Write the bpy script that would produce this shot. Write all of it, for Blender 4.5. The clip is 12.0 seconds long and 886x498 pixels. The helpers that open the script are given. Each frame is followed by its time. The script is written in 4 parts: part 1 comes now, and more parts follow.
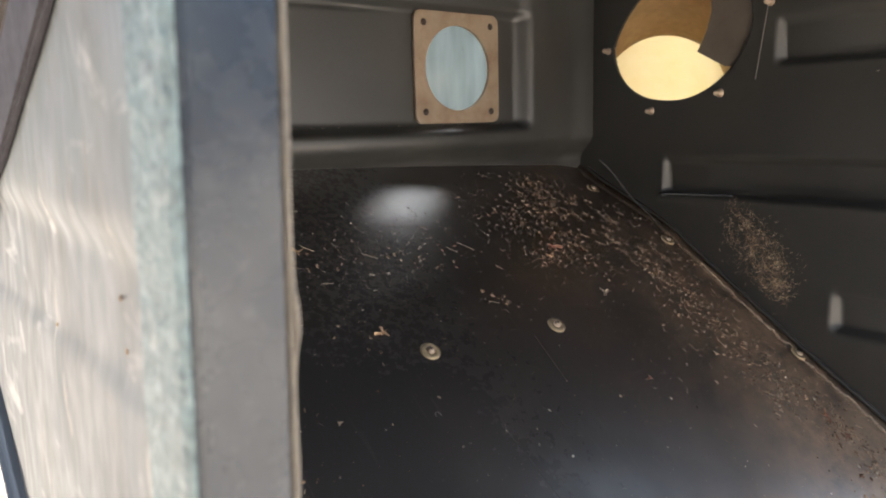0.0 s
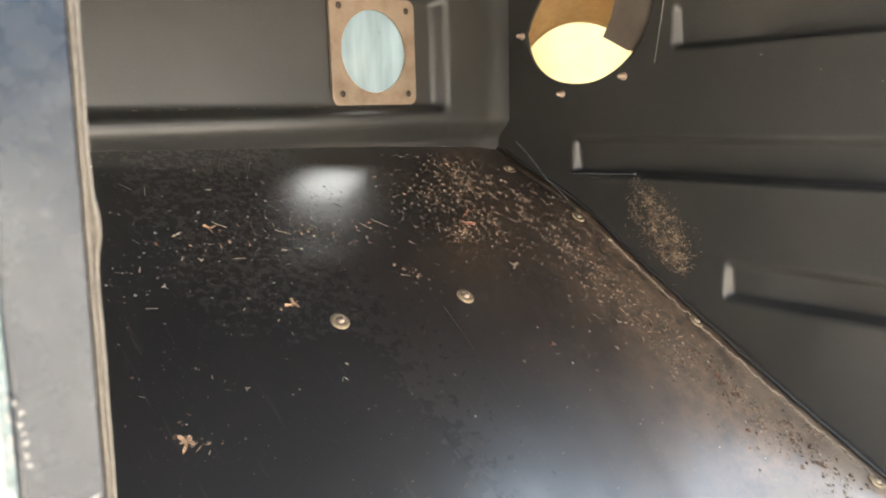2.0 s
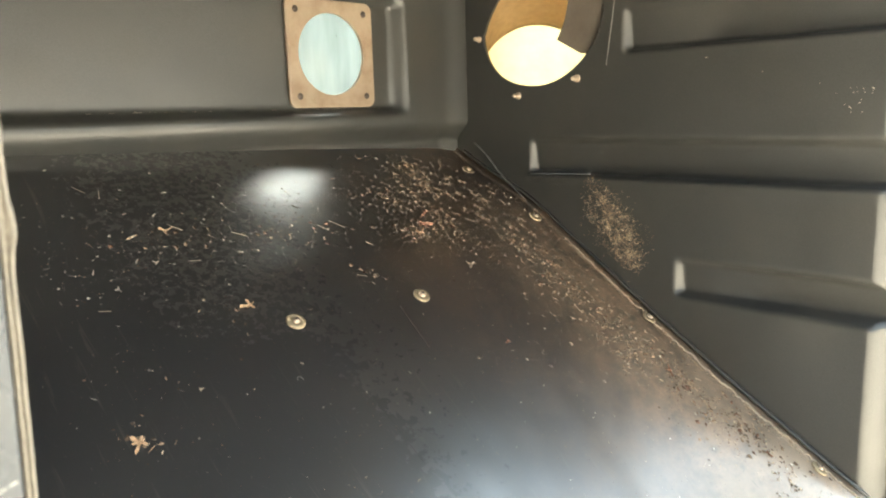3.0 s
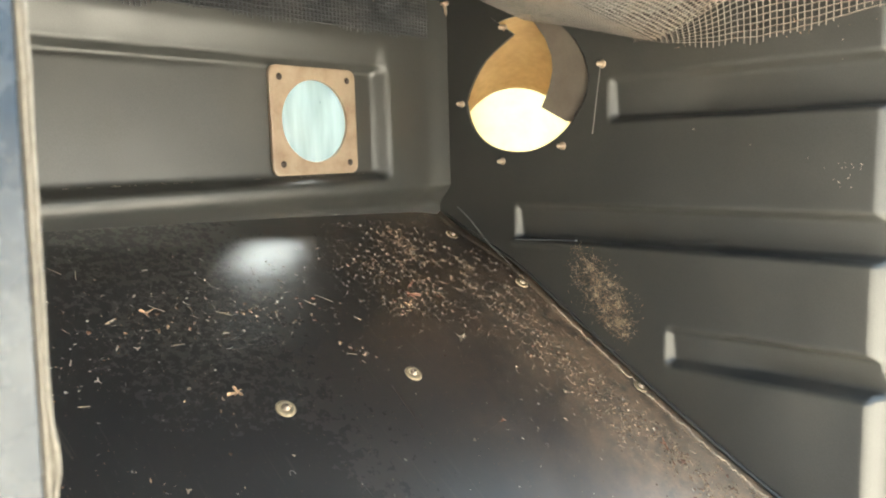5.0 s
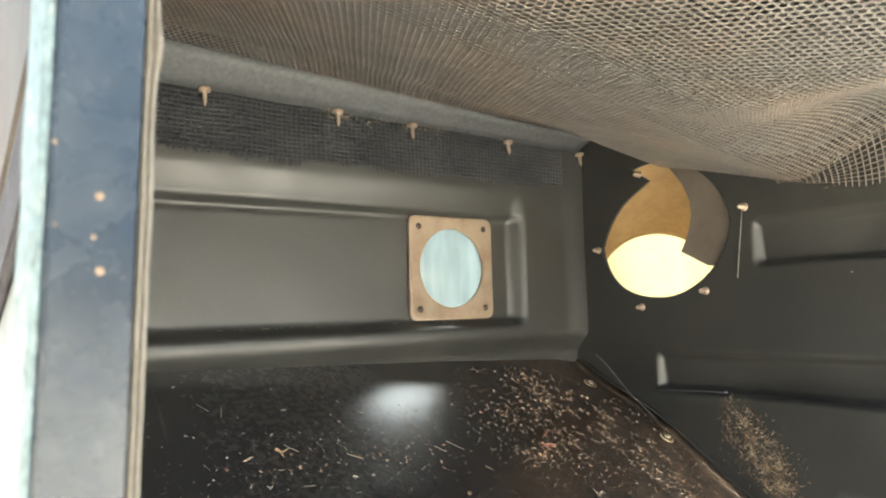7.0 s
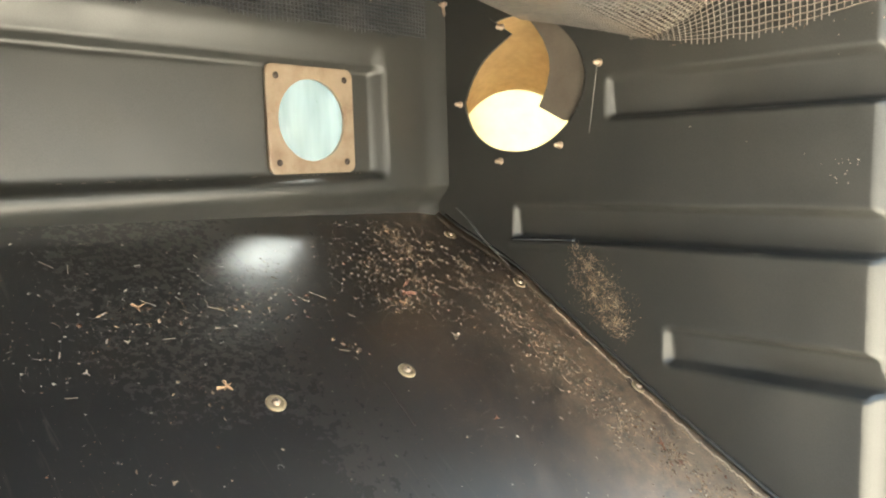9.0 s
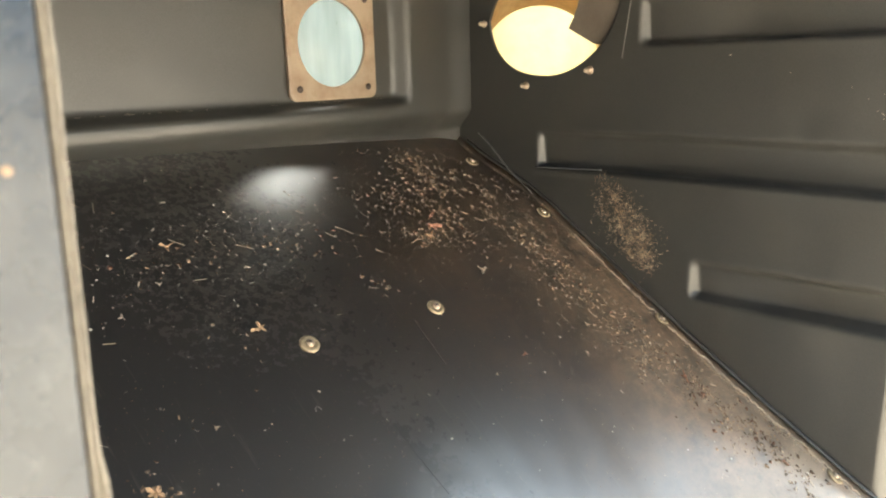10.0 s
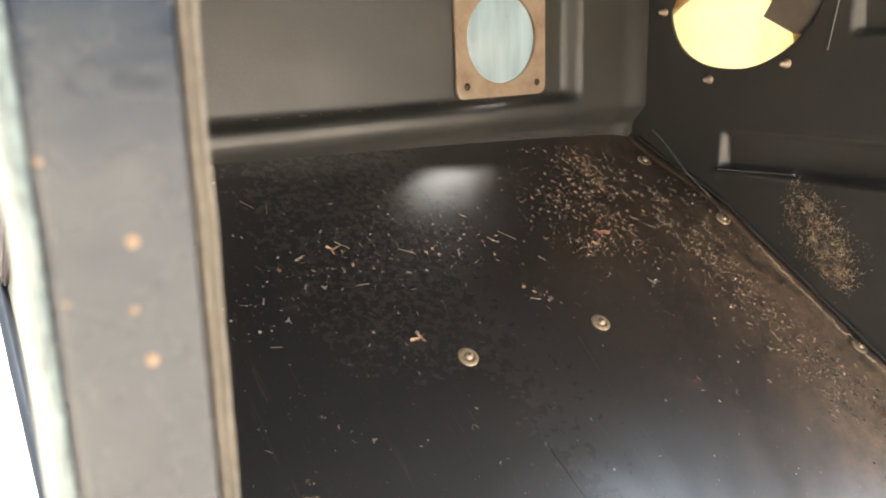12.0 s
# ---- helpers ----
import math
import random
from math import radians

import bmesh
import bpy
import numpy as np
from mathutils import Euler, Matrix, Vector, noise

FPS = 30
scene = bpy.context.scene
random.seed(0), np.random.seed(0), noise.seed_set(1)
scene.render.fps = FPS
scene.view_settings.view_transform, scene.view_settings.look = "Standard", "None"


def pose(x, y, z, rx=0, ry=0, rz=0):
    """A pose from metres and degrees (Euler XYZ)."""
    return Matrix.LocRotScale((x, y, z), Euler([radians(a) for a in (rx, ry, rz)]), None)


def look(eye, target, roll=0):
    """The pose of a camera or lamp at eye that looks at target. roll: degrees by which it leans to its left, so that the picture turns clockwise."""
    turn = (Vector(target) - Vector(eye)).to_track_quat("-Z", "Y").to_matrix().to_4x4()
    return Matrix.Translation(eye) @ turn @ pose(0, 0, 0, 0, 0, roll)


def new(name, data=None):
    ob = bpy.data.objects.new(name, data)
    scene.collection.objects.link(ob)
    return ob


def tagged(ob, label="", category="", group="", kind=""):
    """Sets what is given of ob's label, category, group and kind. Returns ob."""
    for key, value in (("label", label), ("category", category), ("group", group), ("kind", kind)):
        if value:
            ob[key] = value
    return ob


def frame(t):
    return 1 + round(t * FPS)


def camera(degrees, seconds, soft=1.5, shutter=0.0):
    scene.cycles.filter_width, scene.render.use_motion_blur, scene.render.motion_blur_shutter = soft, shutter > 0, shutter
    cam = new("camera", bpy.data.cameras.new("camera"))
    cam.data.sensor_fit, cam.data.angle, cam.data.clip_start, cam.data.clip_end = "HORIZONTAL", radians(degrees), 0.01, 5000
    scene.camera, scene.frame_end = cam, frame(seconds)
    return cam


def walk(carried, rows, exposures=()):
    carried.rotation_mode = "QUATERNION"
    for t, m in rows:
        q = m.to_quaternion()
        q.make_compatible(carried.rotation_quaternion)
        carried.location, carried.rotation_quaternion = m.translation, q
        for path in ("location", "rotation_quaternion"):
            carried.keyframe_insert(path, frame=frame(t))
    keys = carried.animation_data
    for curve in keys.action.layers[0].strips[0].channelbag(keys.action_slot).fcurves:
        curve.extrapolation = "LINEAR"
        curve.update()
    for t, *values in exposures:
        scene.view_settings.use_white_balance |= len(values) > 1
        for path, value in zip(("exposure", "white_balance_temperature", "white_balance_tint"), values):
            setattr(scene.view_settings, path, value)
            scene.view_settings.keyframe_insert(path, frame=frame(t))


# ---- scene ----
cam = camera(62.8, 12.0, soft=2.0)
PATH = [
    (0, (-0.003, 0.034, 1.155), (1.202, 1.594, 0.814), -1.5),
    (0.5, (-0.008, 0.028, 1.158), (1.219, 1.571, 0.821), -1.6),
    (1, (-0.008, 0.014, 1.157), (1.246, 1.534, 0.815), -1.5),
    (1.5, (-0.003, 0.003, 1.152), (1.28, 1.496, 0.799), -1.5),
    (2, (0.005, -0.013, 1.143), (1.317, 1.45, 0.774), -1.5),
    (2.5, (0.006, -0.035, 1.139), (1.338, 1.41, 0.765), -1.8),
    (3, (0.009, -0.034, 1.144), (1.377, 1.377, 0.775), -1.7),
    (4.8, (0.002, 0.0, 1.179), (1.503, 1.292, 0.896), -1.5),
    (5, (0.006, 0.004, 1.177), (1.46, 1.352, 0.916), -1.6),
    (5.5, (0.013, 0.005, 1.175), (1.289, 1.54, 1.054), -1.9),
    (6, (0.011, 0.011, 1.171), (1.183, 1.631, 1.204), -1.9),
    (6.5, (0.013, 0.001, 1.17), (1.164, 1.631, 1.299), -1.9),
    (6.7, (0.014, -0.004, 1.171), (1.169, 1.621, 1.335), -1.9),
    (8.3, (0.021, 0.001, 1.161), (1.392, 1.457, 1.123), -1.7),
    (8.5, (0.019, 0.0, 1.16), (1.412, 1.431, 1.062), -1.7),
    (9, (0.017, -0.006, 1.162), (1.458, 1.361, 0.93), -1.6),
    (9.5, (0.012, 0.006, 1.168), (1.459, 1.33, 0.778), -1.4),
    (10, (0.012, 0.027, 1.192), (1.411, 1.37, 0.703), -1.4),
    (10.5, (0.009, 0.063, 1.204), (1.347, 1.444, 0.654), -1.4),
    (11, (0.027, 0.083, 1.212), (1.274, 1.534, 0.628), -1.7),
    (11.5, (0.0415, 0.074, 1.206), (1.206, 1.589, 0.612), -1.9),
    (12, (0.029, 0.06, 1.212), (1.096, 1.666, 0.681), -2.2),
]
walk(cam, [(t, look(eye, target, roll)) for t, eye, target, roll in PATH], [(0, 1.12, 5250, 8), (1.5, 1.6, 5250, 8), (2.5, 2.3, 5500, 0), (3.2, 2.4, 5450, -4), (5, 2.45, 5250, -3), (6.5, 2.07, 5150, -2), (8.5, 2.5, 5250, -4), (9.5, 2.37, 5500, -2), (10, 2.2, 5600, 0), (10.5, 1.8, 5850, 6), (11, 1.82, 5850, 8), (11.5, 2.02, 5650, 6), (12, 1.92, 5650, 6)])
cam.data.dof.use_dof, cam.data.dof.focus_distance, cam.data.dof.aperture_fstop = True, 0.68, 21.0

# ---- light ----
world = bpy.data.worlds.new("sky")
scene.world = world
world.use_nodes = True
wn = world.node_tree.nodes
sky = wn.new("ShaderNodeTexSky")
sky.sky_type, sky.sun_disc = "NISHITA", False
SUN_DIR = Vector((0.575, 0.205, 0.76)).normalized()   # towards the sun: high, beyond the side wall and behind the back wall
sky.sun_elevation = math.asin(SUN_DIR.z)
sky.sun_rotation = math.atan2(SUN_DIR.x, SUN_DIR.y)
sky.dust_density, sky.air_density, sky.ozone_density = 10.0, 0.3, 0.3
wn["Background"].inputs["Strength"].default_value = 0.15
haze = wn.new("ShaderNodeHueSaturation")   # a hazy, paler sky
haze.inputs["Saturation"].default_value, haze.inputs["Value"].default_value = 0.15, 3.0
world.node_tree.links.new(sky.outputs["Color"], haze.inputs["Color"])
world.node_tree.links.new(haze.outputs["Color"], wn["Background"].inputs["Color"])
sun = new("sun", bpy.data.lights.new("sun", "SUN"))
sun.data.energy, sun.data.angle, sun.data.color = 4.05, radians(40.0), (1.0, 0.94, 0.85)
sun.matrix_world = look(SUN_DIR * 5, (0, 0, 0))


# ---- materials ----
def material(name, base, rough=0.5, metal=0.0, grain=0.0, grain_size=400.0, stain=None, stain_size=12.0,
             stain_amount=0.4, bump=0.0, bump_size=600.0, translucent=0.0, spec=0.5, rough_vary=0.1, stretch=(1, 1, 1), vary=0.0):
    """A surface with fine grain, broad stains, bump and gloss that varies."""
    m = bpy.data.materials.new(name)
    m.use_nodes = True
    nt = m.node_tree
    n, l = nt.nodes, nt.links
    b = n["Principled BSDF"]
    b.inputs["Roughness"].default_value, b.inputs["Metallic"].default_value = rough, metal
    b.inputs["Specular IOR Level"].default_value = spec
    co = n.new("ShaderNodeTexCoord")
    mp = n.new("ShaderNodeMapping")
    mp.inputs["Scale"].default_value = stretch
    l.new(co.outputs["Object"], mp.inputs["Vector"])

    def tex(size, detail=4.0):
        t = n.new("ShaderNodeTexNoise")
        t.inputs["Scale"].default_value, t.inputs["Detail"].default_value = size, detail
        l.new(mp.outputs["Vector"], t.inputs["Vector"])
        return t.outputs["Fac"]

    def spread(out, lo, hi, a, c):
        r = n.new("ShaderNodeMapRange")
        r.inputs["From Min"].default_value, r.inputs["From Max"].default_value = lo, hi
        r.inputs["To Min"].default_value, r.inputs["To Max"].default_value = a, c
        l.new(out, r.inputs["Value"])
        return r.outputs["Result"]

    def mix(fac, a, c):
        x = n.new("ShaderNodeMix")
        x.data_type = "RGBA"
        for sock, v in ((x.inputs["Factor"], fac), (x.inputs["A"], a), (x.inputs["B"], c)):
            if isinstance(v, bpy.types.NodeSocket):
                l.new(v, sock)
            elif isinstance(v, tuple):
                sock.default_value = (*v, 1.0)
            else:
                sock.default_value = v
        return x.outputs["Result"]

    colour = base
    if vary:
        info = n.new("ShaderNodeObjectInfo")
        geo = n.new("ShaderNodeNewGeometry")
        colour = mix(spread(geo.outputs["Random Per Island"], 0, 1, 0, 1), base, tuple(v * (1 - vary) for v in base))
        colour = mix(spread(info.outputs["Random"], 0, 1, 0, vary), colour, tuple(v * 0.5 for v in base))
    if stain:
        colour = mix(spread(tex(stain_size, 6.0), 0.45, 0.75, 0.0, stain_amount), colour, stain)
    if grain:
        colour = mix(spread(tex(grain_size, 3.0), 0.3, 0.7, 0.0, grain), colour, tuple(min(1, v * 2.2 + 0.02) for v in base))
    if isinstance(colour, tuple):
        b.inputs["Base Color"].default_value = (*colour, 1.0)
    else:
        l.new(colour, b.inputs["Base Color"])
    if rough_vary:
        l.new(spread(tex(stain_size * 2.3, 5.0), 0.3, 0.7, max(0.02, rough - rough_vary), min(1, rough + rough_vary)), b.inputs["Roughness"])
    if bump:
        bp = n.new("ShaderNodeBump")
        bp.inputs["Strength"].default_value, bp.inputs["Distance"].default_value = bump, 0.002
        l.new(tex(bump_size, 3.0), bp.inputs["Height"])
        l.new(bp.outputs["Normal"], b.inputs["Normal"])
    if translucent:
        tr = n.new("ShaderNodeBsdfTranslucent")
        ms = n.new("ShaderNodeMixShader")
        ms.inputs["Fac"].default_value = translucent
        if isinstance(colour, tuple):
            tr.inputs["Color"].default_value = (*colour, 1.0)
        else:
            l.new(colour, tr.inputs["Color"])
        l.new(b.outputs["BSDF"], ms.inputs[1])
        l.new(tr.outputs["BSDF"], ms.inputs[2])
        l.new(ms.outputs["Shader"], n["Material Output"].inputs["Surface"])
    return m


PLASTIC = material("black moulded plastic", (0.026, 0.026, 0.0240), 0.40, spec=0.55, grain=0.22, grain_size=900, stain=(0.056, 0.051, 0.040),
                   stain_size=9, stain_amount=0.35, bump=0.02, bump_size=260)
FLOOR = material("black sheet floor", (0.0119, 0.0122, 0.0130), 0.27, stain=(0.0119, 0.0122, 0.0130), stain_size=30, rough_vary=0.002, spec=0.5)
for socket, value in (("Coat Weight", 0.8), ("Coat Roughness", 0.33), ("Coat IOR", 1.8)):
    FLOOR.node_tree.nodes["Principled BSDF"].inputs[socket].default_value = value


def dirt_and_glow(mat, colour, size, lo, hi, strength, zones=(), dust=0.0, shine=0.1, detail=9.0, stretch=(1, 1, 1)):
    """Lays patchy dirt or a painted glow over a material; zones: (axis, from, to, share, share), how it thickens along
    an axis.
    """
    nt = mat.node_tree
    n, l = nt.nodes, nt.links
    b = n["Principled BSDF"]
    co = n.new("ShaderNodeTexCoord")
    t = n.new("ShaderNodeTexNoise")
    t.inputs["Scale"].default_value, t.inputs["Detail"].default_value, t.inputs["Roughness"].default_value = size, detail, 0.7
    mp = n.new("ShaderNodeMapping")
    mp.inputs["Scale"].default_value = stretch
    l.new(co.outputs["Object"], mp.inputs["Vector"])
    l.new(mp.outputs["Vector"], t.inputs["Vector"])
    r = n.new("ShaderNodeMapRange")
    for key, v in (("From Min", lo), ("From Max", hi), ("To Min", 0.0), ("To Max", strength)):
        r.inputs[key].default_value = v
    l.new(t.outputs["Fac"], r.inputs["Value"])
    fac = r.outputs["Result"]
    for axis, start, end, low, high in zones:
        sp = n.new("ShaderNodeSeparateXYZ")
        l.new(co.outputs["Object"], sp.inputs["Vector"])
        z = n.new("ShaderNodeMapRange")
        z.interpolation_type = "SMOOTHSTEP"
        for key, v in (("From Min", start), ("From Max", end), ("To Min", low), ("To Max", high)):
            z.inputs[key].default_value = v
        l.new(sp.outputs[axis], z.inputs["Value"])
        m = n.new("ShaderNodeMath")
        m.operation = "MULTIPLY"
        l.new(fac, m.inputs[0])
        l.new(z.outputs["Result"], m.inputs[1])
        fac = m.outputs["Value"]
    x = n.new("ShaderNodeMix")
    x.data_type = "RGBA"
    link = b.inputs["Base Color"].links[0]
    l.new(link.from_socket, x.inputs["A"])
    x.inputs["B"].default_value = (*colour, 1.0)
    l.new(fac, x.inputs["Factor"])
    l.new(x.outputs["Result"], b.inputs["Base Color"])
    rough = n.new("ShaderNodeMix")
    rough.data_type = "FLOAT"
    l.new(fac, rough.inputs["Factor"])
    l.new(b.inputs["Roughness"].links[0].from_socket, rough.inputs["A"])
    rough.inputs["B"].default_value = 0.62 - 0.36 * shine
    l.new(rough.outputs["Result"], b.inputs["Roughness"])
    coat = n.new("ShaderNodeMix")
    coat.data_type = "FLOAT"
    l.new(fac, coat.inputs["Factor"])
    if b.inputs["Coat Weight"].links:
        l.new(b.inputs["Coat Weight"].links[0].from_socket, coat.inputs["A"])
    else:
        coat.inputs["A"].default_value = b.inputs["Coat Weight"].default_value
    coat.inputs["B"].default_value = shine
    if dust:
        haze = n.new("ShaderNodeMath")
        haze.operation = "MULTIPLY"
        haze.inputs[1].default_value = dust
        l.new(fac, haze.inputs[0])
        l.new(haze.outputs["Value"], b.inputs["Sheen Weight"])
        b.inputs["Sheen Roughness"].default_value, b.inputs["Sheen Tint"].default_value = 0.35, (1.0, 0.94, 0.86, 1.0)
    l.new(coat.outputs["Result"], b.inputs["Coat Weight"])


# a brown film that thickens towards the side wall, soft stains in it, caked dirt along the seam, and scuffs that run down the slope
dirt_and_glow(FLOOR, (0.036, 0.027, 0.020), 90.0, 0.30, 0.70, 1.0, (("X", 0.30, 0.70, 0, 1), ("Y", 0.50, 0.68, 1, 0.6)), 0.25, 0.8, 9.0)
dirt_and_glow(FLOOR, (0.085, 0.056, 0.036), 27.0, 0.42, 0.68, 0.75, (("X", 0.44, 0.70, 0, 1),), 0.0, 0.7, 5.0)
dirt_and_glow(FLOOR, (0.27, 0.185, 0.115), 55.0, 0.37, 0.64, 0.85, (("X", 0.62, 0.76, 0, 1), ("Y", 0.50, 0.64, 1, 0.4)), 0.0, 0.6, 6.0)
dirt_and_glow(FLOOR, (0.060, 0.044, 0.030), 130.0, 0.50, 0.68, 0.7, (("Y", 0.50, 0.60, 0, 1), ("X", 0.20, 0.38, 0, 1)), 0.0, 0.6, 6.0)
# thin dust towards the opening, its paleness standing in for the glow there
dirt_and_glow(FLOOR, (0.30, 0.243, 0.182), 14.0, 0.15, 0.62, 0.85, (("X", 0.46, 0.76, 0, 1), ("Y", 0.16, 0.46, 1, 0)), 0.3, 0.5, 4.0)
OUTSIDE = material("weathered grey plastic", (0.092, 0.100, 0.102), 0.6, grain=0.12, grain_size=160, stain=(0.078, 0.077, 0.070),
                   stain_size=34, stain_amount=0.9, bump=0.10, bump_size=90, stretch=(1, 1, 0.5))
JAMB = material("dusty black jamb", (0.0100, 0.0150, 0.023), 0.27, spec=0.5, grain=0.10, grain_size=350, stain=(0.040, 0.044, 0.047),
                stain_size=48, stain_amount=0.6, bump=0.05, bump_size=400)
JAMB_SIDE = material("chalky green jamb side", (0.072, 0.096, 0.097), 0.6, grain=0.6, grain_size=420, stain=(0.045, 0.055, 0.056),
                     stain_size=110, stain_amount=0.9, bump=0.5, bump_size=500)
GASKET = material("worn tan rim", (0.085, 0.072, 0.053), 0.55, grain=0.4, grain_size=500, stain=(0.055, 0.047, 0.036), stain_size=90,
                  stain_amount=0.6, bump=0.3)
PLATE = material("amber plate", (0.36, 0.285, 0.205), 0.36, grain=0.06, grain_size=200, stain=(0.20, 0.120, 0.075), stain_size=34,
                 stain_amount=0.7, translucent=0.35, rough_vary=0.1)


def flecked(mat, colour, size, lo, hi, strength, stretch=(1, 1, 1)):
    """Strews small flecks or scuffs of one colour over a material."""
    n, l = mat.node_tree.nodes, mat.node_tree.links
    b = n["Principled BSDF"]
    co, mp, t, r, x = (n.new("ShaderNode" + k) for k in ("TexCoord", "Mapping", "TexNoise", "MapRange", "Mix"))
    mp.inputs["Scale"].default_value = stretch
    t.inputs["Scale"].default_value, t.inputs["Detail"].default_value, t.inputs["Distortion"].default_value = size, 3.0, 0.6
    for key, v in (("From Min", lo), ("From Max", hi), ("To Min", 0.0), ("To Max", strength)):
        r.inputs[key].default_value = v
    x.data_type = "RGBA"
    l.new(co.outputs["Object"], mp.inputs["Vector"])
    l.new(mp.outputs["Vector"], t.inputs["Vector"])
    l.new(t.outputs["Fac"], r.inputs["Value"])
    l.new(r.outputs["Result"], x.inputs["Factor"])
    l.new(b.inputs["Base Color"].links[0].from_socket, x.inputs["A"])
    x.inputs["B"].default_value = (*colour, 1.0)
    l.new(x.outputs["Result"], b.inputs["Base Color"])


flecked(JAMB, (0.07, 0.074, 0.08), 330.0, 0.60, 0.74, 0.3, (1, 1, 0.5))
flecked(JAMB, (0.16, 0.16, 0.16), 900.0, 0.72, 0.78, 0.8)
flecked(FLOOR, (0.075, 0.068, 0.056), 230.0, 0.64, 0.74, 0.5, (1, 0.06, 0.06))
flecked(FLOOR, (0.060, 0.056, 0.048), 520.0, 0.66, 0.74, 0.6, (1, 0.5, 0.5))
flecked(JAMB_SIDE, (0.24, 0.25, 0.235), 330.0, 0.58, 0.72, 0.7, (1, 0.4, 0.4))
flecked(JAMB_SIDE, (0.018, 0.022, 0.028), 420.0, 0.60, 0.70, 0.6, (1, 1, 0.6))
flecked(OUTSIDE, (0.10, 0.085, 0.07), 190.0, 0.66, 0.74, 0.55, (1, 0.18, 0.5))
flecked(OUTSIDE, (0.42, 0.41, 0.38), 85.0, 0.60, 0.74, 0.6, (1, 0.16, 0.4))


flecked(OUTSIDE, (0.075, 0.070, 0.060), 75, 0.62, 0.72, 0.55, (1, 1, 0.30))
flecked(OUTSIDE, (0.27, 0.25, 0.21), 55, 0.64, 0.74, 0.5, (1, 1, 0.35))


def streaked_pane(name, share):
    """A thin clear pane with pale vertical streaks of dirt."""
    m = bpy.data.materials.new(name)
    m.use_nodes = True
    n, l = m.node_tree.nodes, m.node_tree.links
    n.remove(n["Principled BSDF"])
    co, mp, t, r = n.new("ShaderNodeTexCoord"), n.new("ShaderNodeMapping"), n.new("ShaderNodeTexNoise"), n.new("ShaderNodeMapRange")
    mp.inputs["Scale"].default_value = (1, 0.16, 1)
    t.inputs["Scale"].default_value, t.inputs["Detail"].default_value = 42.0, 5.0
    for key, v in (("From Min", 0.25), ("From Max", 0.75), ("To Min", 0.4 * share), ("To Max", share)):
        r.inputs[key].default_value = v
    l.new(co.outputs["Object"], mp.inputs["Vector"])
    l.new(mp.outputs["Vector"], t.inputs["Vector"])
    l.new(t.outputs["Fac"], r.inputs["Value"])
    clear, dirt, gloss = n.new("ShaderNodeBsdfTransparent"), n.new("ShaderNodeBsdfTranslucent"), n.new("ShaderNodeBsdfGlossy")
    clear.inputs["Color"].default_value, dirt.inputs["Color"].default_value = (0.315, 0.296, 0.272, 1), (0.62, 0.66, 0.64, 1)
    gloss.inputs["Roughness"].default_value = 0.35
    a, b = n.new("ShaderNodeMixShader"), n.new("ShaderNodeMixShader")
    l.new(r.outputs["Result"], a.inputs["Fac"])
    l.new(clear.outputs["BSDF"], a.inputs[1])
    l.new(dirt.outputs["BSDF"], a.inputs[2])
    b.inputs["Fac"].default_value = 0.025
    l.new(a.outputs["Shader"], b.inputs[1])
    l.new(gloss.outputs["BSDF"], b.inputs[2])
    l.new(b.outputs["Shader"], n["Material Output"].inputs["Surface"])
    return m


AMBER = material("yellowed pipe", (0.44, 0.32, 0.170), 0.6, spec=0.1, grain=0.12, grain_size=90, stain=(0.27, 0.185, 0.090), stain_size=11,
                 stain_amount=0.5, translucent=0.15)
# far paler than the sleeve: sunlight in the bend is partly put into its colour
GLOW = material("thin yellow pipe with sunlight in its colour", (0.80, 0.71, 0.50), 0.6, spec=0.1, grain=0.05, grain_size=90, stain=(0.76, 0.63, 0.36), stain_size=30,
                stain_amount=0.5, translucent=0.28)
PANE = streaked_pane("streaked clear pane", 0.20)
TEAL = material("teal painted board", (0.33, 0.50, 0.495), 0.8, spec=0.05, grain=0.3, grain_size=40, stain=(0.25, 0.40, 0.395), stain_size=9,
                stain_amount=0.6, stretch=(1, 1, 0.1), bump=0.2, bump_size=60)
TAPE = material("grey brown collar", (0.125, 0.105, 0.085), 0.6, grain=0.05, grain_size=300, stain=(0.075, 0.060, 0.048), stain_size=16, stain_amount=0.7)
BATTEN = material("dusty batten", (0.050, 0.052, 0.056), 0.6, grain=0.4, grain_size=200, stain=(0.07, 0.066, 0.06), stain_size=14, bump=0.2)
MESH = material("dusty screen mesh", (0.105, 0.096, 0.087), 0.6, grain=0.3, grain_size=120, stain=(0.155, 0.114, 0.076), stain_size=8,
                stain_amount=0.8, bump=0.2)
SKIRT = material("black woven screen", (0.020, 0.021, 0.024), 0.42, grain=0.3, grain_size=150, stain=(0.075, 0.072, 0.068), stain_size=14)
DARKMESH = material("dark screen mesh", (0.028, 0.028, 0.028), 0.6, grain=0.3, grain_size=120)
SCREWDARK = material("dark screw", (0.035, 0.024, 0.018), 0.5, metal=0.3, grain=0.3, grain_size=600)
STEEL = material("rusty steel", (0.30, 0.24, 0.18), 0.5, metal=0.5, grain=0.4, grain_size=500, stain=(0.22, 0.11, 0.05), stain_size=150,
                 stain_amount=0.7, bump=0.3)
WASHER = material("zinc washer", (0.26, 0.205, 0.125), 0.5, metal=0.2, grain=0.4, grain_size=600, stain=(0.14, 0.10, 0.055), stain_size=170,
                  stain_amount=0.8, bump=0.2)
PALE = material("pale chips", (0.52, 0.46, 0.37), 0.7, vary=0.65)
CHAFF = material("tan chaff", (0.40, 0.33, 0.24), 0.8, vary=0.8)


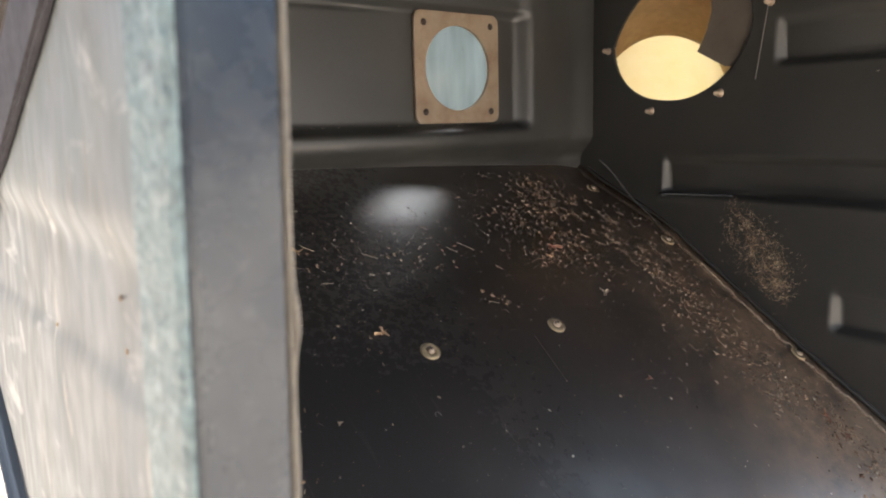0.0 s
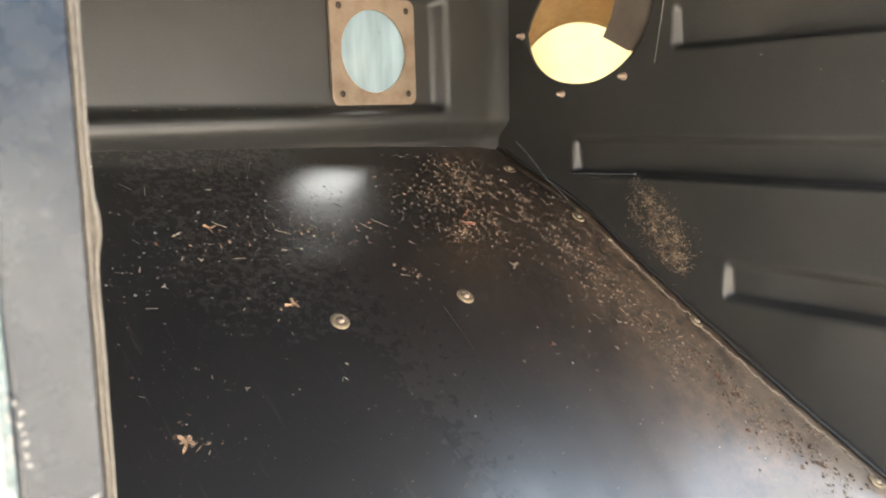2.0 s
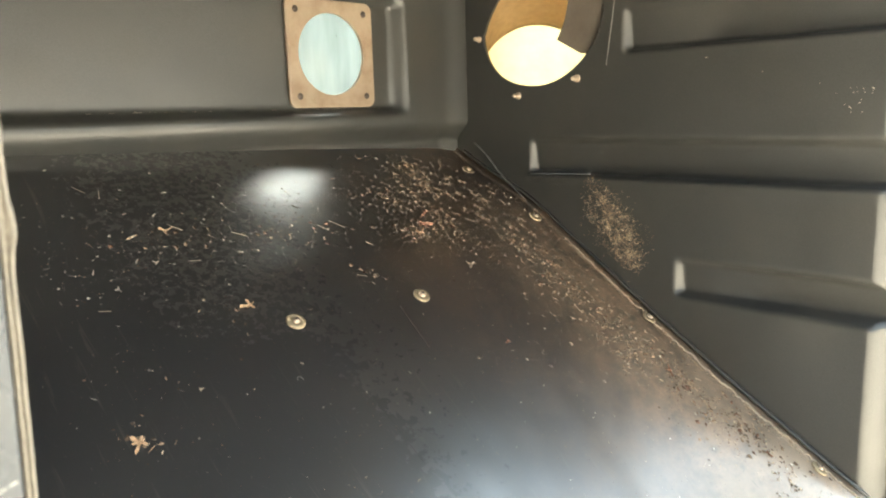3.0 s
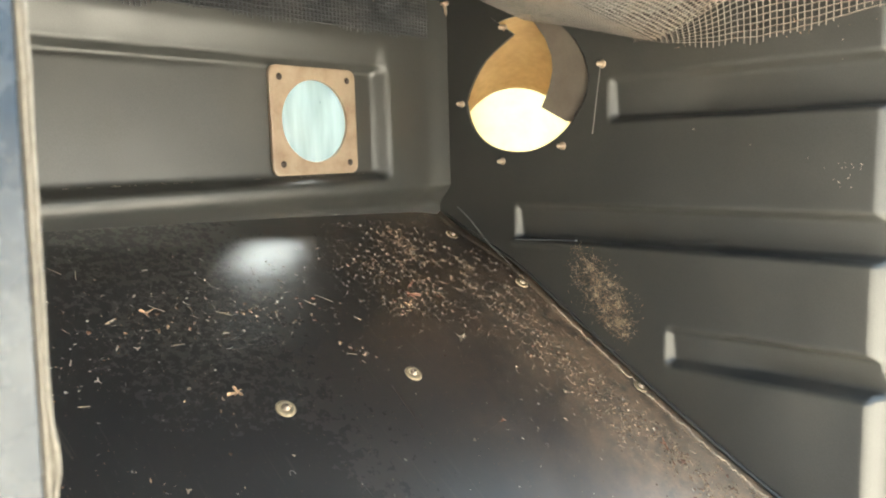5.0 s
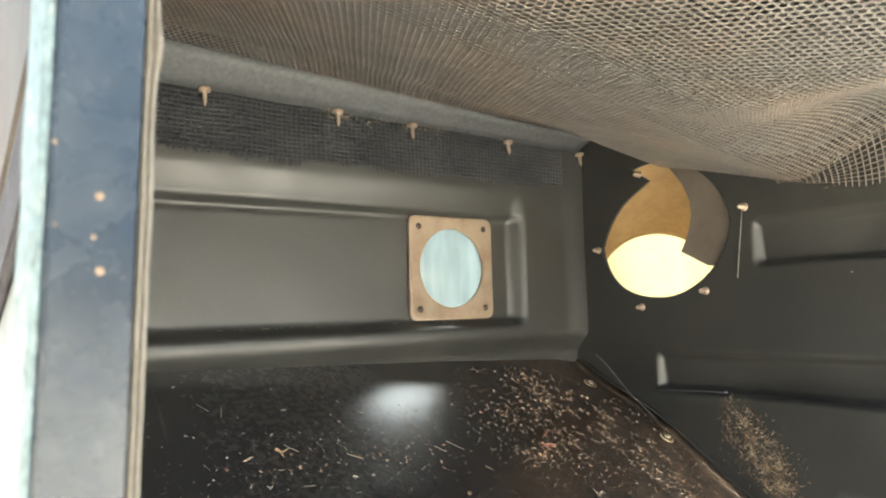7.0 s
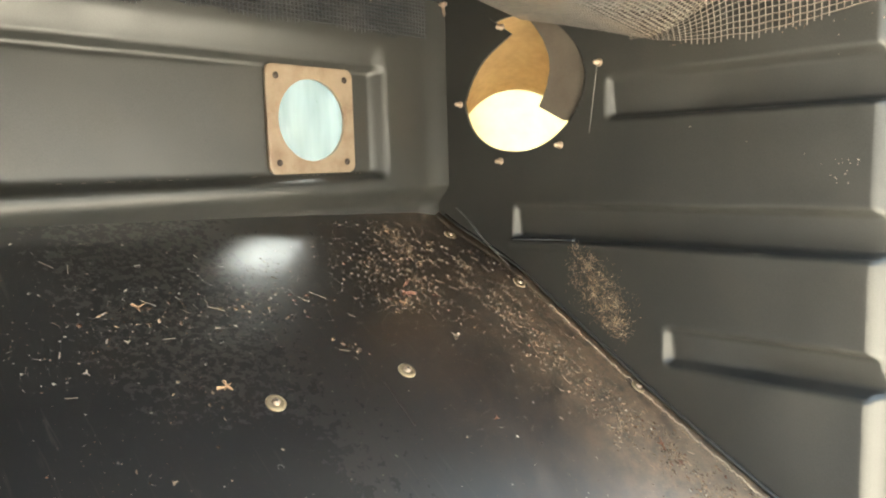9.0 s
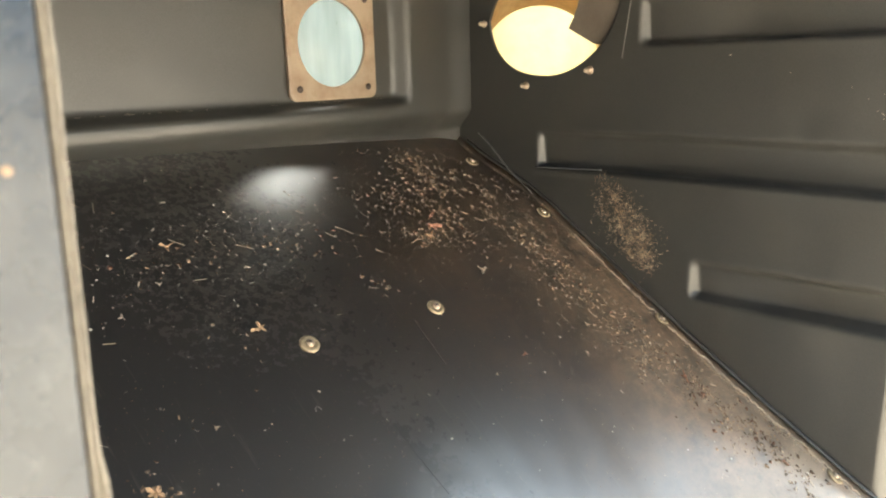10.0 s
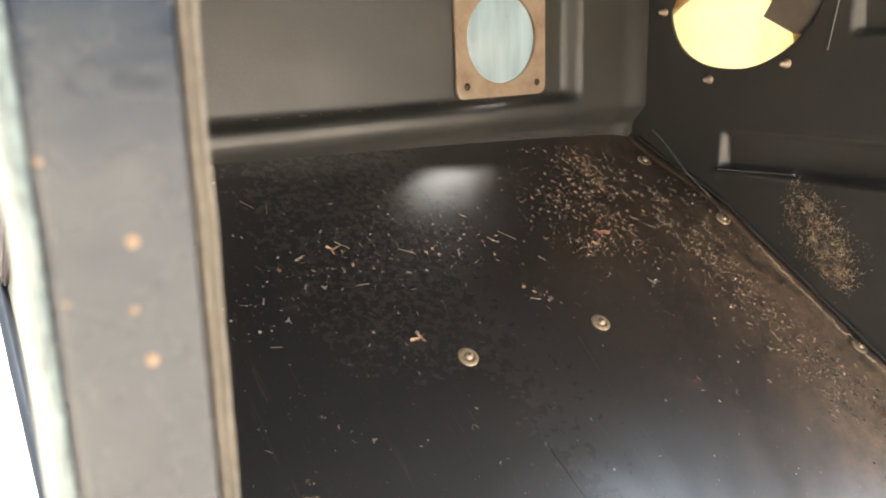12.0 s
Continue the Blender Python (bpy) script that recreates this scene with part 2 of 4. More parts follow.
def mixed(name, colours, rough=0.85):
    """Loose bits: each island takes one of several colours."""
    m = bpy.data.materials.new(name)
    m.use_nodes = True
    n, l = m.node_tree.nodes, m.node_tree.links
    geo, ramp = n.new("ShaderNodeNewGeometry"), n.new("ShaderNodeValToRGB")
    ramp.color_ramp.interpolation = "CONSTANT"
    while len(ramp.color_ramp.elements) < len(colours):
        ramp.color_ramp.elements.new(0.5)
    for k, c in enumerate(colours):
        ramp.color_ramp.elements[k].position, ramp.color_ramp.elements[k].color = k / len(colours), (*c, 1.0)
    l.new(geo.outputs["Random Per Island"], ramp.inputs["Fac"])
    l.new(ramp.outputs["Color"], n["Principled BSDF"].inputs["Base Color"])
    n["Principled BSDF"].inputs["Roughness"].default_value = rough
    return m


BROWNS = mixed("brown crumb mix", [(0.10, 0.066, 0.042), (0.085, 0.057, 0.038), (0.17, 0.118, 0.075), (0.13, 0.068, 0.042), (0.24, 0.175, 0.115), (0.060, 0.044, 0.030), (0.11, 0.085, 0.060)])
TANS = mixed("tan chaff mix", [(0.36, 0.265, 0.165), (0.20, 0.140, 0.085), (0.50, 0.41, 0.29), (0.14, 0.10, 0.066), (0.32, 0.21, 0.115), (0.26, 0.21, 0.15)])
GREYS = mixed("pale chip mix", [(0.42, 0.40, 0.345), (0.22, 0.21, 0.18), (0.60, 0.565, 0.48), (0.16, 0.15, 0.13), (0.34, 0.29, 0.22)])
BEAD = material("dry dirt bead", (0.28, 0.235, 0.175), 0.9, grain=0.5, grain_size=700, stain=(0.10, 0.075, 0.05), stain_size=90, stain_amount=0.9, bump=0.6)
RUST = material("reddish dry leaf", (0.15, 0.070, 0.040), 0.75, grain=0.5, grain_size=400, stain=(0.07, 0.035, 0.022), stain_size=200, vary=0.2)
LEAF = material("dry leaf", (0.31, 0.205, 0.118), 0.75, grain=0.5, grain_size=400, stain=(0.10, 0.05, 0.028), stain_size=200, vary=0.2)
WEB = material("dusty web", (0.25, 0.24, 0.22), 0.8)
EARTH = material("dry ground", (0.44, 0.335, 0.225), 0.9, grain=0.6, grain_size=30, stain=(0.18, 0.145, 0.09), stain_size=1.5,
                 stain_amount=0.8, bump=0.6, bump_size=40)
TIMBER = material("dark timber", (0.034, 0.026, 0.020), 0.7, grain=0.5, grain_size=60, stain=(0.020, 0.017, 0.015), stain_size=9,
                  stretch=(1, 1, 0.1), bump=0.4)
PINK = material("pink plastic", (0.75, 0.20, 0.28), 0.5, grain=0.2, stain=(0.6, 0.15, 0.2))


# ---- builders ----
def smooth(bm, yes=True):
    for f in bm.faces:
        f.smooth = yes
    return bm


def part(name, bm, mat, parent=None, label=""):
    """Links a bmesh as one mesh object, under its parent."""
    me = bpy.data.meshes.new(name)
    bm.normal_update()
    bm.to_mesh(me)
    bm.free()
    me.materials.append(mat)
    ob = new(name, me)
    if parent:
        ob.parent = parent
        ob.matrix_parent_inverse = parent.matrix_basis.inverted()
    if label:
        ob["label"] = label
    return ob


def thick(ob, depth, offset=-1.0):
    s = ob.modifiers.new("thickness", "SOLIDIFY")
    s.thickness, s.offset = depth, offset
    return ob


def step(v, a, b):
    t = min(1.0, max(0.0, (v - a) / (b - a)))
    return t * t * (3 - 2 * t)


def grid(us, vs, place, hole=None):
    """A sheet over us x vs; place(u, v) gives the point. hole: (u, v, ru, rv, power, power), a rounded opening, its two halves more or less square, its rim drawn true."""
    bm = bmesh.new()

    def inside(u, v):
        return hole and rim(u, v) < 1

    def rim(u, v):
        power = hole[4] if u > hole[0] else hole[5]
        return (abs((u - hole[0]) / hole[2]) ** power + abs((v - hole[1]) / hole[3]) ** power) ** (1 / power)

    rows = []
    for u in us:
        row = []
        for v in vs:
            uu, vv = u, v
            if inside(u, v):
                near = any(not inside(u + a, v + b) for a in (-1.5 * (us[1] - us[0]), 0, 1.5 * (us[1] - us[0])) for b in (-1.5 * (vs[1] - vs[0]), 0, 1.5 * (vs[1] - vs[0])))
                if near:
                    k = rim(u, v)
                    uu, vv = hole[0] + (u - hole[0]) / k, hole[1] + (v - hole[1]) / k
                    row.append(bm.verts.new(place(uu, vv)))
                else:
                    row.append(None)
            else:
                row.append(bm.verts.new(place(uu, vv)))
        rows.append(row)
    for i in range(len(us) - 1):
        for j in range(len(vs) - 1):
            q = (rows[i][j], rows[i + 1][j], rows[i + 1][j + 1], rows[i][j + 1])
            if None in q or (hole and all(inside(us[i + a], vs[j + b]) for a in (0, 1) for b in (0, 1))):
                continue
            bm.faces.new(q)
    for v in [v for v in bm.verts if not v.link_faces]:
        bm.verts.remove(v)
    return smooth(bm)


def span(a, b, stepsize):
    return list(np.linspace(a, b, max(2, int(round((b - a) / stepsize)) + 1)))


def box(a, b, bevel=0.0):
    bm = bmesh.new()
    bmesh.ops.create_cube(bm, size=1)
    for v in bm.verts:
        v.co = Vector([a[k] + (b[k] - a[k]) * (v.co[k] + 0.5) for k in range(3)])
    if bevel:
        bmesh.ops.bevel(bm, geom=list(bm.edges), offset=bevel, segments=2, affect="EDGES")
    return bm


def lathe(profile, sides=20):
    """A turned shape about z, from (radius, height) pairs."""
    bm = bmesh.new()
    rings = []
    for r, z in profile:
        if r < 1e-6:
            rings.append([bm.verts.new((0, 0, z))])
        else:
            rings.append([bm.verts.new((r * math.cos(2 * math.pi * k / sides), r * math.sin(2 * math.pi * k / sides), z)) for k in range(sides)])
    for p, q in zip(rings, rings[1:]):
        for k in range(sides):
            j = (k + 1) % sides
            face = [p[k], p[j], q[j], q[k]] if len(p) > 1 and len(q) > 1 else ([p[0], q[j], q[k]] if len(p) == 1 else [p[k], p[j], q[0]])
            bm.faces.new(face)
    return smooth(bm)


def placed(ob, m):
    ob.matrix_basis = m
    return ob


def empty(name, m, label, category, group=""):
    ob = placed(new(name), m)
    return tagged(ob, label, category, group)


def on_axis(place, axis, spin=0.0):
    """A pose at place whose z runs along axis."""
    return Matrix.Translation(place) @ Vector(axis).to_track_quat("Z", "Y").to_matrix().to_4x4() @ Matrix.Rotation(spin, 4, "Z")


# ---- the box: sloping floor, moulded walls, screened roof ----
LEFT, RIGHT, BACK, FRONT = 0.056, 0.808, 0.736, 0.150


def floor_z(x, y):
    w = min(y, 0.58)
    dip = 1.25 * max(0.0, 0.50 - y) ** 2 * step(x, 0.24, 0.60) * (1 - step(x, 0.60, 0.805))   # the sheet sags towards the opening
    return -dip + 0.641 + 0.509 * w + 0.18 * w * w + 0.61 * (y - w) - 0.050 * (x - 0.50) * step(y, 0.60, 0.74) - 0.05 * (x - 0.46) * math.exp(-((x - 0.46) / 0.09) ** 2 - ((y - 0.68) / 0.05) ** 2)


FLOOR_N = Vector((0, -0.69, 1)).normalized()


def roof_z(x, y):
    rise = 0.048 * (1 - step(y, 0.27, 0.415)) * step(x, 0.50, 0.76)
    back = step(y, 0.58, 0.70)
    return (1 - back) * hang_z(x, y, rise) + back * (batten_z(x) + 0.0005)


def batten_z(x):
    """Height of the inner edge of the batten along the back wall."""
    return 1.435 - 0.05 * (x - 0.23)


def hang_z(x, y, rise):
    return 1.386 + 0.27 * (max(y, 0.405) - 0.735) + 0.14 * (0.808 - x) + rise - 0.02 * (1 - step(y, 0.30, 0.41)) * (1 - step(x, 0.50, 0.76))


def groove(y, z, far, low, high):
    """Depth of one pressed groove that runs from its far end to the front."""
    across = step(z, low - 0.002, low + 0.005) * (1 - step(z, high - 0.006, high + 0.006))
    along = 1 - step(y, far - 0.008, far)
    deep = (0.024 - 0.010 * step(z, low, high)) * (1 - 0.5 * step(y, far - 0.13, far - 0.02))
    return deep * across * along


def right_depth(y, z):
    d = groove(y, z, 0.466, 1.211, 1.260) + groove(y, z, 0.611, 1.057, 1.103) + groove(y, z, 0.388, 0.918, 0.960)
    front = (1 - step(y, 0.152, 0.174)) * 0.024
    lip = 0.0028 * math.exp(-((z - 1.0525) / 0.0045) ** 2) * step(y, 0.49, 0.56) * (1 - step(y, 0.610, 0.622))
    return max(d, front) - lip


def right_point(y, z):
    bow = 0.0012 * noise.noise((y * 9, z * 9, 3.1))
    return (RIGHT + right_depth(y, z) + bow, y, z)


PIPE_Y, PIPE_Z, PIPE_RY, PIPE_RZ = 0.594, 1.266, 0.100, 0.0895
wall_east = thick(part("wall_east", grid(span(0.148, 0.760, 0.0035), span(0.55, 1.50, 0.0035), right_point, (PIPE_Y, PIPE_Z, PIPE_RY, PIPE_RZ, 2.5, 1.8)), PLASTIC), 0.004, 1.0)
tagged(wall_east, "black moulded plastic wall with pressed horizontal grooves", "wall", kind="structure")


def back_depth(x, z):
    panel = step(z, 1.141, 1.156) * (1 - 0.65 * step(z, 1.285, 1.297) - 0.35 * step(z, 1.297, 1.33)) * (1 - step(x, 0.676, 0.699))
    lines = 0.003 * math.exp(-((z - 1.288) / 0.004) ** 2) * (1 - step(x, 0.38, 0.56))
    corner = -0.008 * step(x, 0.765, 0.812)
    tuck = 0.022 * (1 - step(z, 1.100, 1.134))
    return 0.018 * panel + lines + corner + tuck


def back_point(x, z):
    return (x, BACK + back_depth(x, z) + 0.0012 * noise.noise((x * 8, z * 8, 7.7)), z)


HOLE_X, HOLE_Z = 0.581, 1.2215
wall_north = thick(part("wall_north", grid(span(0.050, 0.812, 0.0035), span(0.95, 1.52, 0.0035), back_point, (HOLE_X, HOLE_Z, 0.0585, 0.0585, 2, 2)), PLASTIC), 0.004, -1.0)
tagged(wall_north, "black moulded plastic wall with a recessed panel", "wall", kind="structure")


def left_point(y, z):
    """v runs from 0 at the sloping lower edge to 1 at the top."""
    low = 0.955 + 0.5 * (y - 0.47)
    h = low + (1.50 - low) * z
    edge = 1.098 - 0.055 * y   # the moulded band: an undercut shoulder, a flat face, a faint lower edge
    belly = -0.0045 * (1 - step(h, 1.117, 1.134)) + 0.0016 * (1 - step(h, edge - 0.006, edge + 0.002))
    dent = 0.0012 * noise.noise((y * 14, h * 10, 3.0))
    return (LEFT - 0.011 - (belly + dent) * step(y, 0.17, 0.19) - max(0, 0.035 * (1.16 - h)), y, h)


wall_west = part("wall_west", grid(span(0.163, 0.765, 0.006), span(0.0, 1.0, 0.0035), left_point), OUTSIDE)
tagged(wall_west, "sun-bleached grey outer wall with moulded ridges", "wall", kind="structure")
LEAN = Matrix(((1, 0, 0.035, -0.035 * 1.13), (0, 1, 0, 0), (0, 0, 1, 0), (0, 0, 0, 1)))
lining = box((LEFT - 0.0065, 0.157, 0.60), (LEFT - 0.0042, 0.742, 1.52))
lining.transform(LEAN)
inner_west = part("wall_west_lining", lining, PLASTIC)
tagged(inner_west, "plain black plastic inner side wall", "wall", kind="structure")


def floor_point(x, y):
    wave = 0.0014 * noise.noise((x * 6, y * 6, 1.3)) + 0.0005 * noise.noise((x * 30, y * 30, 4.0))
    lip = 0.006 * step(x, 0.800, 0.806)
    return (x, y, floor_z(x, y) + wave + lip)


floor = thick(part("floor", grid(span(LEFT - 0.022, 0.807, 0.006), span(0.135, 0.768, 0.006), floor_point), FLOOR), 0.004)
tagged(floor, "sloping black sheet floor littered with dust and chaff", "floor", kind="structure")

base_west = part("wall_west_base", box((0.100, 0.140, 0.0), (0.104, 0.752, 0.70)), PLASTIC)
tagged(base_west, "dark plinth set back below the box", "wall", kind="structure")
front = part("wall_south", box((0.100, 0.131, 0.0), (0.835, 0.1345, 0.70), 0.001), OUTSIDE)
tagged(front, "grey plastic front below the opening", "wall", kind="structure")
lower_back = part("wall_north_base", box((0.05, 0.748, 0.0), (0.83, 0.752, 0.95)), PLASTIC)
tagged(lower_back, "plain lower back wall", "wall", kind="structure")
lower_east = part("wall_east_base", box((0.836, 0.135, 0.0), (0.84, 0.752, 0.56)), PLASTIC)
tagged(lower_east, "plain lower side wall", "wall", kind="structure")


def roof_point(x, y):
    return (x, y, roof_z(min(x, 0.82), y) + 0.030)


roof = thick(part("ceiling", grid(span(0.03, 0.86, 0.04), span(0.055, 0.79, 0.03), roof_point), PLASTIC), 0.006, 1.0)
tagged(roof, "dark plastic roof above the screen", "ceiling", kind="structure")

ground = part("ground", grid(span(-40, 40, 4), span(-40, 40, 4), lambda x, y: (x, y, 0.02 * noise.noise((x * 0.3, y * 0.3, 0)))), EARTH)
tagged(ground, "dry sunlit earth with sparse brown grass", "ground", kind="structure")


# ---- jamb of the opening ----
def jamb_mesh(outline, closed=True, low=0.66, high=1.46, wobble=0.0004, bumps=()):
    bm = bmesh.new()
    rings = []
    for z in span(low, high, 0.004):
        dx = wobble * noise.noise((z * 60, 2.0, 5.0)) + 0.3 * wobble * noise.noise((z * 260, 1.0, 8.0))
        grow = sum(h * math.exp(-((z - c) / w) ** 2) for c, w, h in bumps)
        rings.append([bm.verts.new((x + (dx + grow) * f, y, z)) for x, y, f in outline])
    n = len(outline)
    for p, q in zip(rings, rings[1:]):
        for k in range(n if closed else n - 1):
            j = (k + 1) % n
            bm.faces.new((p[k], p[j], q[j], q[k]))
    if closed:
        bm.faces.new(rings[0][::-1])
        bm.faces.new(rings[-1])
    return bm


jamb = empty("jamb", Matrix.Translation((0.040, 0.145, 0.66)), "dusty black jamb with a chalky side and worn rim", "jamb")
jamb["kind"] = "structure"
jamb_parts = {}
for name, outline, mat, wob, bumps, note in (
        ("face", [(0.0325, 0.1440, 1), (0.0338, 0.1428, 1), (0.0478, 0.1428, 0), (0.0483, 0.1440, 0), (0.0483, 0.156, 0), (0.0325, 0.156, 0)], JAMB, 0.0004, (), ""),
        ("side", [(0.0302, 0.1630, 1), (0.0308, 0.1455, 1), (0.0316, 0.1436, 1), (0.0323, 0.1436, 0), (0.0323, 0.1630, 0)], JAMB_SIDE, 0.0006, (), "chalky grey green side"),
        ("seal", [(0.0485, 0.1560, 0), (0.0485, 0.1440, 0), (0.0489, 0.1434, 1), (0.0497, 0.1442, 1), (0.0499, 0.1560, 0)], GASKET, 0.0003, (), "thin worn seal strip"),
        ("rim", [(0.0502, 0.1560, 0), (0.0502, 0.1468, 0), (0.0507, 0.1460, 1), (0.0514, 0.1464, 1), (0.0522, 0.1490, 1), (0.0522, 0.1560, 1)], GASKET, 0.0004,
         ((1.1215, 0.0045, 0.0012), (1.226, 0.005, 0.0010), (1.035, 0.006, 0.0008)), "worn tan rim")):
    bm = jamb_mesh(outline, wobble=wob, bumps=bumps)
    bm.transform(LEAN)
    jamb_parts[name] = part(name, bm, mat, jamb, note)


# ---- vent plate in the back wall ----
def ring_plate(half, corner, hole, depth, sides=192):
    """A square plate with rounded corners and a round hole, lying in xz, its front towards -y."""
    bm = bmesh.new()
    outer, inner = [], []
    for k in range(sides):
        a = 2 * math.pi * (k + 0.5) / sides
        c, s = math.cos(a), math.sin(a)
        best = half / max(abs(c), abs(s))
        x, z = c * best, s * best
        limit = half - corner
        if abs(x) > limit and abs(z) > limit:
            ox, oz = math.copysign(limit, x), math.copysign(limit, z)
            d = math.hypot(x - ox, z - oz)
            x, z = ox + (x - ox) / d * corner, oz + (z - oz) / d * corner
        outer.append((x, z))
        inner.append((hole * c, hole * s))
    loops = [[bm.verts.new((x, y, z)) for x, z in ring] for ring, y in
             ((inner, depth), (inner, 0.0006), ([(x * 0.97, z * 0.97) for x, z in outer], 0), (outer, 0.0008), (outer, depth))]
    for p, q in zip(loops, loops[1:] + loops[:1]):
        for k in range(sides):
            j = (k + 1) % sides
            bm.faces.new((p[k], p[j], q[j], q[k]))
    bmesh.ops.recalc_face_normals(bm, faces=bm.faces)
    return bm


vent = empty("vent_plate", Matrix.Translation((HOLE_X, 0.7485, HOLE_Z)), "amber plastic plate with a round window to the outside", "vent plate")
part("plate", ring_plate(0.0665, 0.011, 0.0510, 0.005), PLATE, vent).location = (0, 0, 0)
for o in vent.children:
    o.matrix_parent_inverse = Matrix()
film = part("window_pane", lathe([(0, 0), (0.057, 0), (0.057, 0.0008), (0, 0.0008)], 48), PANE, vent, "clear streaked window pane")
film.matrix_parent_inverse = Matrix()
film.matrix_basis = pose(0, 0.0062, 0, 90)
for sx in (-1, 1):
    for sz in (-1, 1):
        s = part("screw", lathe([(0, 0.0016), (0.0022, 0.0014), (0.0040, 0.0004), (0.0042, 0), (0, 0)], 14), SCREWDARK, vent, "dark screw head")
        s.matrix_parent_inverse = Matrix()
        s.matrix_basis = pose(sx * 0.0525, -0.0002, sz * 0.0525, 90)


# ---- vent pipe through the side wall ----
pipe = empty("vent_pipe", Matrix.Translation((0.83, PIPE_Y, PIPE_Z)), "yellowed round vent pipe with fine rings, sun inside", "pipe")


def duct(rows, depth, ripple=0.0, sides=64):
    """A duct wall through rows of (centre, axis, radius), depth thick, its inside rippled row by row."""
    bm = bmesh.new()
    skins = []
    for grow in (0.0, depth):
        skin = []
        for k, (centre, axis, radius) in enumerate(rows):
            side = axis.cross(Vector((0, 0, 1))).normalized()
            up = side.cross(axis)
            r = radius + grow + ripple * (k % 2)
            skin.append([bm.verts.new(centre + side * r * math.cos(2 * math.pi * j / sides) + up * r * math.sin(2 * math.pi * j / sides)) for j in range(sides)])
        skins.append(skin)
    inner, outer = skins
    for skin in skins:
        for p, q in zip(skin, skin[1:]):
            for j in range(sides):
                bm.faces.new((p[j], p[(j + 1) % sides], q[(j + 1) % sides], q[j]))
    for end in (0, -1):
        for j in range(sides):
            bm.faces.new((inner[end][j], inner[end][(j + 1) % sides], outer[end][(j + 1) % sides], outer[end][j]))
    bmesh.ops.recalc_face_normals(bm, faces=bm.faces)
    return smooth(bm)


def heading(az, el):
    return Vector((math.cos(radians(el)) * math.cos(radians(az)), math.cos(radians(el)) * math.sin(radians(az)), math.sin(radians(el))))


# the sleeve leaves the wall and leans back and down; the bend beyond it turns to the ground
MOUTH, LEANING = Vector((0.8132, PIPE_Y + 0.002, PIPE_Z)), heading(40, -20)
sleeve_rows = []
for f in span(0, 1, 0.05):
    sleeve_rows.append((MOUTH + LEANING * 0.206 * f, Vector((1, 0, 0)).lerp(LEANING, min(1, 1.5 * f)).normalized(), 0.106 - 0.016 * step(f, 0, 1)))
bend_rows, at = [], MOUTH + LEANING * 0.196
for k in range(97):
    way = heading(40, -20 - 0.78 * max(0, k - 4))
    bend_rows.append((at.copy(), way, 0.0945))
    at += way * 0.0026
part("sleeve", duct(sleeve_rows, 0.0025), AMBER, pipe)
part("bend", duct(bend_rows, 0.0020, 0.0011), GLOW, pipe, "yellow ringed bend, sunlight put into its pale colour and shining through")


def sheet_piece(outline, x, depth):
    """A flat cut piece in the yz plane."""
    bm = bmesh.new()
    a = bm.faces.new([bm.verts.new((x, y, z)) for y, z in outline])
    ext = bmesh.ops.extrude_face_region(bm, geom=[a])
    bmesh.ops.translate(bm, verts=[v for v in ext["geom"] if isinstance(v, bmesh.types.BMVert)], vec=(depth, 0, 0))
    bmesh.ops.recalc_face_normals(bm, faces=bm.faces)
    return bm


def arc(cy, cz, ry, rz, a0, a1, count):
    return [(cy + ry * math.cos(radians(a)), cz + rz * math.sin(radians(a))) for a in np.linspace(a0, a1, count)]


# the collar covers the front part of the opening and ends in a cut corner
collar = [(0.584, 1.349), (0.576, 1.340), (0.562, 1.321), (0.5525, 1.299), (0.551, 1.280), (0.556, 1.260), (0.5615, 1.247), (0.569, 1.234), (0.531, 1.214)]
collar += arc(PIPE_Y, PIPE_Z, 0.110, 0.104, 212, 92, 24)
part("collar", sheet_piece(collar, 0.8145, 0.002), TAPE, pipe, "grey brown collar behind the opening, with a cut corner")
# a tongue of the wall that was left standing when the opening was cut
tongue = [(0.6915, 1.250), (0.6855, 1.265), (0.677, 1.279), (0.667, 1.292), (0.656, 1.303), (0.643, 1.312), (0.630, 1.3195), (0.607, 1.332), (0.645, 1.358),
          (0.672, 1.354), (0.700, 1.330), (0.708, 1.285), (0.705, 1.250)]
part("tongue", sheet_piece(tongue, 0.8066, 0.004), PLASTIC, wall_east)


def screw(place, axis, length=0.013, head=0.0035, shank=0.0022, label="", group=""):
    """A screw whose point comes out of the wall at place along axis."""
    bm = lathe([(0, length), (shank * 0.35, length * 0.93), (shank, length * 0.7), (shank * 0.8, length * 0.64), (shank, length * 0.58), (shank * 0.8, length * 0.52),
                (shank, length * 0.46), (shank * 0.8, length * 0.40), (shank, length * 0.34), (shank, length * 0.2), (head, length * 0.18), (head * 1.05, 0.0), (0, -0.0005)], 10)
    ob = placed(part("screw", bm, STEEL), on_axis(place, axis))
    return tagged(ob, label, "screw", group)


for y, z in ((0.624, 1.343), (0.474, 1.280), (0.702, 1.2465), (0.532, 1.1825), (0.630, 1.164)):
    screw((RIGHT + 0.001, y, z), (-1, 0.1, 0), 0.013, 0.005, 0.0032, "short rusty screw point beside the pipe opening", "screws round the pipe opening")
for x, z in ((0.252, 1.402), (0.405, 1.400), (0.508, 1.397), (0.664, 1.394), (0.803, 1.391)):
    screw((x, 0.727, z), (0, -0.15, -1), 0.020, 0.0065, 0.0026, "rusty screw hanging from the roof edge", "screws along the roof edge")


